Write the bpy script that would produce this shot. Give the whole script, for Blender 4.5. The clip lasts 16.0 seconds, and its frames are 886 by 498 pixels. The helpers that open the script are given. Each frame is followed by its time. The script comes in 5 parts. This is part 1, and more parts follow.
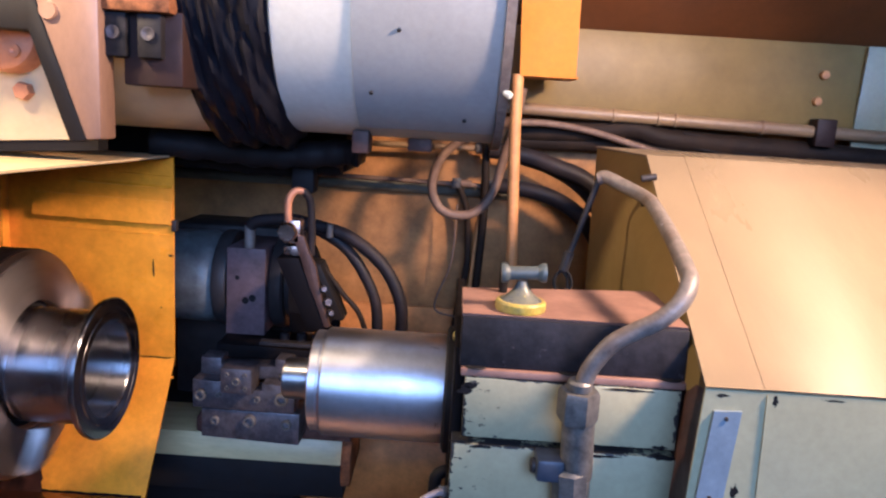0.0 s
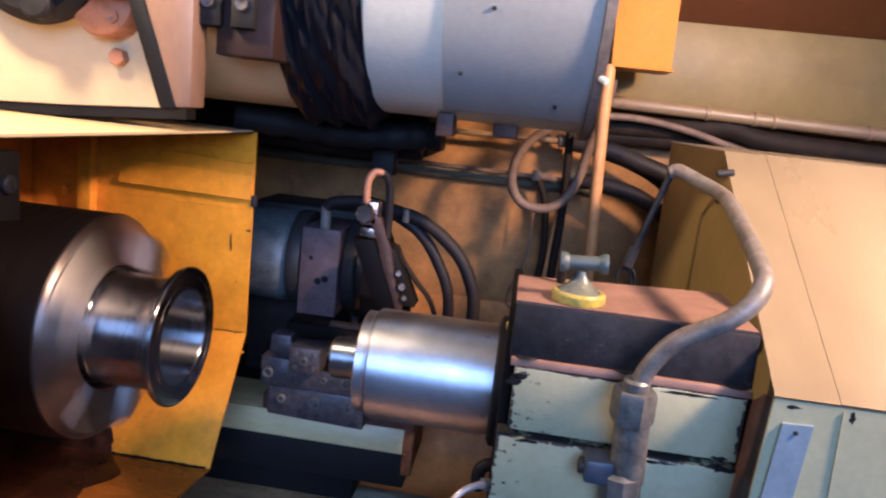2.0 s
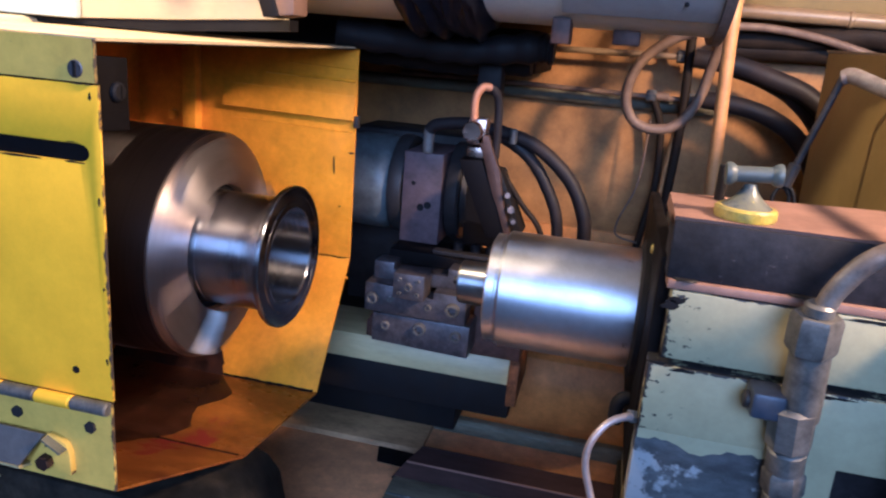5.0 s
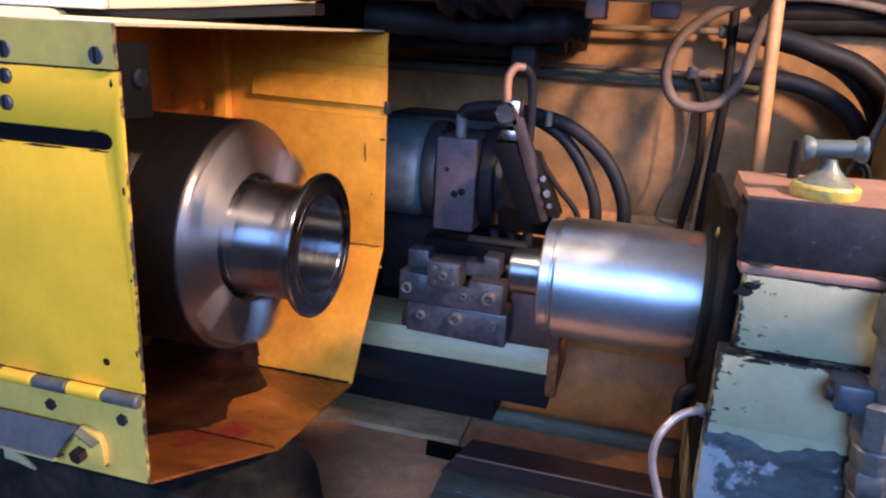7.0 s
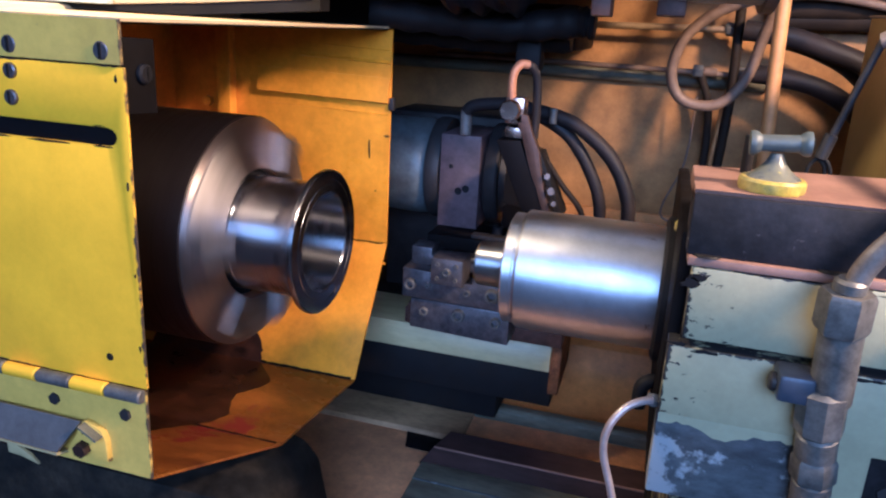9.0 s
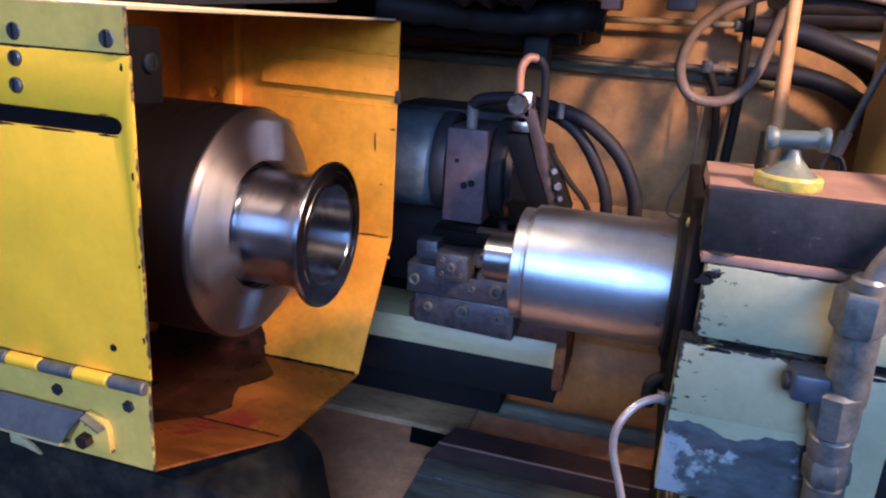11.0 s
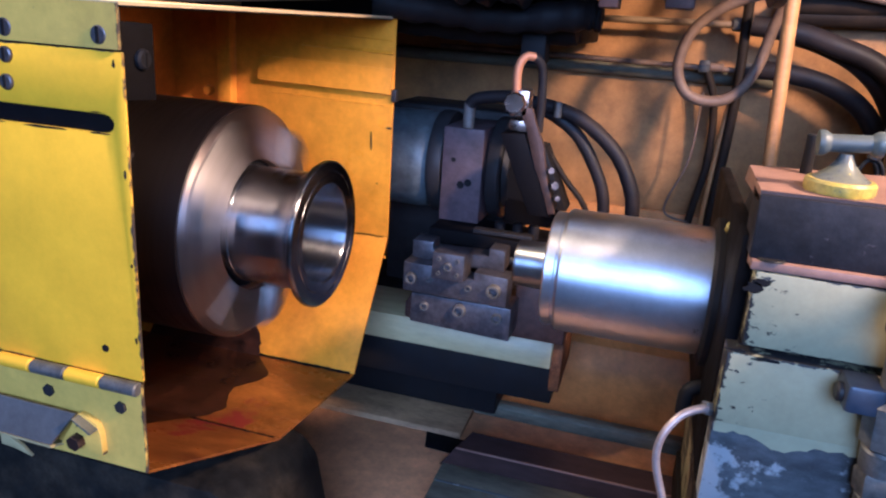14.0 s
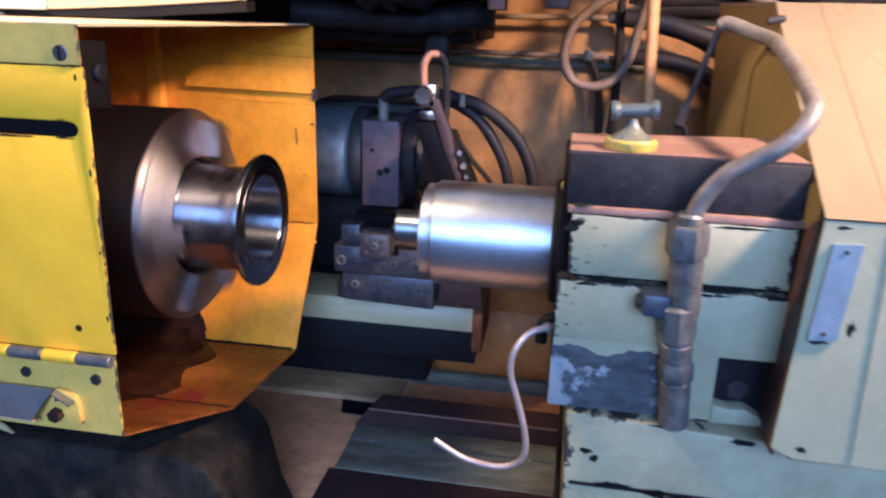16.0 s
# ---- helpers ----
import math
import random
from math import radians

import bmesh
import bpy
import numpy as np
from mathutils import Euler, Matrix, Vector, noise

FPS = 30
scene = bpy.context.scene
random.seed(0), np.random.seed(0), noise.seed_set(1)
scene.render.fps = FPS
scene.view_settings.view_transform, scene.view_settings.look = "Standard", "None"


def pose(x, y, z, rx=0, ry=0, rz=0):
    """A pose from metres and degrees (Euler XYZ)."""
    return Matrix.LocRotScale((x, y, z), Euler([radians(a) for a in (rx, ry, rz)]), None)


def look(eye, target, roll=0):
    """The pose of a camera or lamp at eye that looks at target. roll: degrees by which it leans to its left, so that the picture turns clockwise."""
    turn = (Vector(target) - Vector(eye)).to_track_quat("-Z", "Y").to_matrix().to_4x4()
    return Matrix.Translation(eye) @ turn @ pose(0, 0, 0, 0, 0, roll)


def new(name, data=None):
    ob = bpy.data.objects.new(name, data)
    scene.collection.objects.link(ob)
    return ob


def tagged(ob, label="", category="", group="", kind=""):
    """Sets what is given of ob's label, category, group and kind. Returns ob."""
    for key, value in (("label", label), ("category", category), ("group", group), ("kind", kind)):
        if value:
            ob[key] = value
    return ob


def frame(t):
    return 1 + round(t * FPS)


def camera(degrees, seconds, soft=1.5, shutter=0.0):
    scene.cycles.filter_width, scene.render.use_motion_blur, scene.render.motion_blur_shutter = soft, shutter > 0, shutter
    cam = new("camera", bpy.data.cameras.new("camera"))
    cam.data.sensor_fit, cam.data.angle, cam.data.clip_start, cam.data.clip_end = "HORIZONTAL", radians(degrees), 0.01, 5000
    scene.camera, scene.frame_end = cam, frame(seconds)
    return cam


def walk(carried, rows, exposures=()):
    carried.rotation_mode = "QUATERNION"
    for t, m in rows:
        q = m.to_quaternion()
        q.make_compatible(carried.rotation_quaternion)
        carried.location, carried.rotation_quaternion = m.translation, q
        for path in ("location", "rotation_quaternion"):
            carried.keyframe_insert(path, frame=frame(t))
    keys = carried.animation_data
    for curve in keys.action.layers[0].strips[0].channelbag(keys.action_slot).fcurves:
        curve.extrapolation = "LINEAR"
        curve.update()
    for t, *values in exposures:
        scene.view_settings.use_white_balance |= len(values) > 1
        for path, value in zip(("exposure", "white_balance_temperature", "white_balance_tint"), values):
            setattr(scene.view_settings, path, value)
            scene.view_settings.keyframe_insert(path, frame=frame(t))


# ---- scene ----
cam = camera(62.5, 16.0, soft=2.2, shutter=0.6)
PATH = [
    (0, (0.4948, -0.6305, 1.4369), (0.4703, 1.3377, 1.0825), 3.59),
    (0.5, (0.4975, -0.6147, 1.4290), (0.4340, 1.3580, 1.1062), 4.79),
    (1, (0.4960, -0.5814, 1.4259), (0.4133, 1.3872, 1.0830), 4.39),
    (1.5, (0.4871, -0.5915, 1.4158), (0.3422, 1.3685, 1.0450), 5.49),
    (2, (0.4756, -0.6044, 1.4167), (0.2752, 1.3499, 1.0414), 6.19),
    (2.5, (0.4647, -0.6123, 1.4186), (0.1915, 1.3279, 1.0172), 6.49),
    (3, (0.4683, -0.5996, 1.4026), (0.1281, 1.3204, 0.9574), 4.99),
    (3.5, (0.4679, -0.5854, 1.3876), (0.1190, 1.3219, 0.8974), 4.39),
    (4, (0.4536, -0.5789, 1.3804), (0.0937, 1.3186, 0.8609), 4.70),
    (6.5, (0.4417, -0.5414, 1.3643), (-0.0696, 1.3061, 0.7940), 3.19),
    (7, (0.4450, -0.5387, 1.3603), (-0.0726, 1.3042, 0.7811), 2.89),
    (7.5, (0.4439, -0.5396, 1.3613), (-0.0758, 1.3015, 0.7781), 2.99),
    (8, (0.4420, -0.5384, 1.3613), (-0.0819, 1.2999, 0.7730), 3.19),
    (8.5, (0.4420, -0.5384, 1.3633), (-0.0821, 1.2992, 0.7730), 3.29),
    (9, (0.4451, -0.5378, 1.3613), (-0.0812, 1.2995, 0.7718), 3.19),
    (11.5, (0.4396, -0.5331, 1.3573), (-0.0941, 1.2974, 0.7538), 3.79),
    (12, (0.4406, -0.5333, 1.3563), (-0.0938, 1.2966, 0.7511), 3.79),
    (12.5, (0.4398, -0.5312, 1.3533), (-0.0917, 1.2988, 0.7460), 3.69),
    (13, (0.4392, -0.5281, 1.3533), (-0.0911, 1.3023, 0.7462), 3.89),
    (13.5, (0.4382, -0.5280, 1.3532), (-0.0882, 1.3048, 0.7499), 3.79),
    (14, (0.4382, -0.5270, 1.3552), (-0.0840, 1.3076, 0.7539), 3.89),
    (14.5, (0.4410, -0.5293, 1.3553), (-0.0862, 1.3032, 0.7521), 3.89),
    (15, (0.4493, -0.5372, 1.3544), (-0.0678, 1.2940, 0.7384), 3.49),
    (15.5, (0.4637, -0.5819, 1.3546), (0.0271, 1.2726, 0.7463), 3.10),
    (16, (0.4694, -0.6600, 1.3646), (0.1543, 1.2221, 0.7658), 1.71),
]
walk(cam, [(t, look(eye, target, roll)) for t, eye, target, roll in PATH], exposures=[(0.0, -0.28, 4750, 11), (2.5, -0.36, 4770, 9), (4.0, -0.27, 4720, 9), (7.0, -0.13, 4490, 7), (14.5, -0.05, 4500, 10), (16.0, 0.05, 4540, 9)])


# ---- light ----
world = bpy.data.worlds.new("workshop_sky")
scene.world = world
world.use_nodes = True
wt = world.node_tree
sky = wt.nodes.new("ShaderNodeTexSky")
sky.sky_type, sky.sun_disc, sky.sun_elevation, sky.sun_rotation = "NISHITA", False, radians(40), radians(200)
wt.nodes["Background"].inputs[1].default_value = 0.05
wt.links.new(sky.outputs[0], wt.nodes["Background"].inputs[0])


def area_lamp(name, eye, target, sx, sy, watts, color):
    d = bpy.data.lights.new(name, "AREA")
    d.shape, d.size, d.size_y, d.energy, d.color = "RECTANGLE", sx, sy, watts, color
    ob = new(name, d)
    ob.matrix_world = look(eye, target)
    return ob


# daylight in the workshop's window, an added side light, the machine's warm work lamp
area_lamp("window_light", (1.30, -4.15, 2.70), (0.3, 0.3, 1.2), 3.0, 1.9, 240, (0.58, 0.71, 1.0))
# made-up fill light, no such window known: brightens the ferrule's bore
area_lamp("bore_fill_light", (4.1, -4.15, 2.70), (0.3, 0.3, 1.2), 2.1, 1.9, 20, (0.55, 0.71, 1.0))
area_lamp("work_lamp_light", (1.25, -0.12, 1.885), (0.05, 0.40, 1.20), 0.12, 0.12, 52, (1.0, 0.58, 0.29))
area_lamp("headstock_lamp_light", (-0.19, 0.03, 1.80), (-0.03, 0.34, 1.40), 0.08, 0.08, 15, (1.0, 0.63, 0.29))


# ---- materials ----
def node_mat(name):
    m = bpy.data.materials.new(name)
    m.use_nodes = True
    return m, m.node_tree.nodes, m.node_tree.links, m.node_tree.nodes["Principled BSDF"]


def noise_tex(n, l, co, scale, detail=5.0, rough=0.6, stretch=None):
    if stretch:
        mp = n.new("ShaderNodeMapping")
        mp.inputs["Scale"].default_value = stretch
        l.new(co, mp.inputs[0])
        co = mp.outputs[0]
    t = n.new("ShaderNodeTexNoise")
    t.inputs["Scale"].default_value, t.inputs["Detail"].default_value, t.inputs["Roughness"].default_value = scale, detail, rough
    l.new(co, t.inputs["Vector"])
    return t.outputs["Fac"]


def ramp(n, l, fac, lo, hi, a=0.0, b=1.0):
    r = n.new("ShaderNodeMapRange")
    r.inputs["From Min"].default_value, r.inputs["From Max"].default_value = lo, hi
    r.inputs["To Min"].default_value, r.inputs["To Max"].default_value = a, b
    l.new(fac, r.inputs["Value"])
    return r.outputs[0]


def mix(n, l, fac, a, b):
    m = n.new("ShaderNodeMix")
    m.data_type = "RGBA"
    for sock, v in ((m.inputs["Factor"], fac), (m.inputs["A"], a), (m.inputs["B"], b)):
        if isinstance(v, (int, float)):
            sock.default_value = v
        elif isinstance(v, tuple):
            sock.default_value = (*v, 1.0)
        else:
            l.new(v, sock)
    return m.outputs["Result"]


def math_node(n, l, op, a, b):
    m = n.new("ShaderNodeMath")
    m.operation = op
    for sock, v in zip(m.inputs, (a, b)):
        if isinstance(v, (int, float)):
            sock.default_value = v
        else:
            l.new(v, sock)
    return m.outputs[0]


def surface(name, base, dirt, rough=0.5, metal=0.0, dirty=0.5, scale=9.0, fine=120.0, bump=0.15, stretch=None, spots=None, chips=None, rust=None, grainy=0.055, lathe=None, spec=0.5, grunge=0.16, flakes=None, brush=None):
    """base colour, with cloudy dirt, fine grain, and if wanted: spots (colour, size, share), chips of paint along the
    edges of the part (colour, width, raggedness), rust (colour, size, share), lathe (stretch, y, z of the axis in the
    thing's space): fine turning grooves that run round an axis along x; brush: gloss drawn out up and down a sheet; grunge: mid-sized smears of grime; flakes
    (colour, reach): sharp flakes lost from the paint, thinning out along the part's length."""
    m, n, l, p = node_mat(name)
    tc = n.new("ShaderNodeTexCoord")
    co = tc.outputs["Object"]
    big = noise_tex(n, l, co, scale, 6, 0.62, stretch)
    small = noise_tex(n, l, co, fine, 4, 0.6, stretch)
    f = ramp(n, l, big, 0.62 - 0.35 * dirty, 0.80 - 0.1 * dirty, 0.0, min(1.0, 0.4 + dirty))
    col = mix(n, l, f, base, dirt)
    grain = ramp(n, l, small, 0.3, 0.7, 1.0 - 1.2 * grainy, 1.0 + 0.8 * grainy)
    g = n.new("ShaderNodeMix")
    g.data_type, g.blend_type = "RGBA", "MULTIPLY"
    g.inputs["Factor"].default_value = 1.0
    l.new(col, g.inputs["A"])
    l.new(grain, g.inputs["B"])
    col = g.outputs["Result"]
    if grunge:
        gr = noise_tex(n, l, co, scale * 3.3, 9, 0.74, stretch)
        gm = n.new("ShaderNodeMix")
        gm.data_type, gm.blend_type = "RGBA", "MULTIPLY"
        gm.inputs["Factor"].default_value = 1.0
        l.new(col, gm.inputs["A"])
        l.new(ramp(n, l, gr, 0.36, 0.66, 1.0 + 0.35 * grunge, 1.0 - grunge), gm.inputs["B"])
        col = gm.outputs["Result"]
    ro = ramp(n, l, big, 0.3, 0.75, max(0.03, rough - 0.10), min(1.0, rough + 0.16))
    met = None
    height = small
    for extra in (spots, rust):
        if extra:
            c, size, share = extra
            t = noise_tex(n, l, co, size, 7, 0.68)
            k = ramp(n, l, t, 0.74 - 0.3 * share, 0.78 - 0.3 * share)
            col = mix(n, l, k, col, c)
            ro = math_node(n, l, "ADD", ro, math_node(n, l, "MULTIPLY", k, 0.2))
    if chips:
        c, width, ragged = chips
        sep = n.new("ShaderNodeSeparateXYZ")
        l.new(tc.outputs["Generated"], sep.inputs[0])
        d = None
        for s in (sep.outputs[0], sep.outputs[2]):
            e = math_node(n, l, "MINIMUM", s, math_node(n, l, "SUBTRACT", 1.0, s))
            d = e if d is None else math_node(n, l, "MINIMUM", d, e)
        t = noise_tex(n, l, co, 85.0, 6, 0.7)
        t2 = noise_tex(n, l, co, 22.0, 3, 0.6)
        v = math_node(n, l, "ADD", d, math_node(n, l, "MULTIPLY", math_node(n, l, "SUBTRACT", t, 0.5), ragged))
        v = math_node(n, l, "ADD", v, math_node(n, l, "MULTIPLY", math_node(n, l, "SUBTRACT", t2, 0.5), ragged))
        k = ramp(n, l, v, width, width + 0.003, 1.0, 0.0)
        col = mix(n, l, k, col, c)
        height = math_node(n, l, "SUBTRACT", small, k)
    if flakes:
        c, reach = flakes
        sx = n.new("ShaderNodeSeparateXYZ")
        l.new(tc.outputs["Generated"], sx.inputs[0])
        t = noise_tex(n, l, co, 105.0, 5, 0.66, (0.7, 1.0, 1.5))
        v = math_node(n, l, "SUBTRACT", t, math_node(n, l, "MULTIPLY", sx.outputs[0], reach))
        k = ramp(n, l, v, 0.570, 0.577)
        col = mix(n, l, k, col, c)
        height = math_node(n, l, "SUBTRACT", height, k)
    l.new(col, p.inputs["Base Color"])
    p.inputs["Specular IOR Level"].default_value = spec
    l.new(ro, p.inputs["Roughness"])
    p.inputs["Metallic"].default_value = metal
    if lathe:
        amount, ay, az = lathe
        sp = n.new("ShaderNodeSeparateXYZ")
        l.new(co, sp.inputs[0])
        cb = n.new("ShaderNodeCombineXYZ")
        l.new(math_node(n, l, "SUBTRACT", az, sp.outputs[2]), cb.inputs[1])
        l.new(math_node(n, l, "SUBTRACT", sp.outputs[1], ay), cb.inputs[2])
        vt = n.new("ShaderNodeVectorTransform")
        vt.vector_type, vt.convert_from, vt.convert_to = "VECTOR", "OBJECT", "WORLD"
        l.new(cb.outputs[0], vt.inputs[0])
        nz = n.new("ShaderNodeVectorMath")
        nz.operation = "NORMALIZE"
        l.new(vt.outputs[0], nz.inputs[0])
        l.new(nz.outputs[0], p.inputs["Tangent"])
        p.inputs["Anisotropic"].default_value = amount
        p.inputs["Anisotropic Rotation"].default_value = 0.25
    if brush:
        tn = n.new("ShaderNodeTangent")
        tn.direction_type, tn.axis = "RADIAL", "X"
        l.new(tn.outputs[0], p.inputs["Tangent"])
        p.inputs["Anisotropic"].default_value = brush
        p.inputs["Anisotropic Rotation"].default_value = 0.0
    b = n.new("ShaderNodeBump")
    b.inputs["Strength"].default_value, b.inputs["Distance"].default_value = bump, 0.0012
    l.new(height, b.inputs["Height"])
    l.new(b.outputs[0], p.inputs["Normal"])
    return m


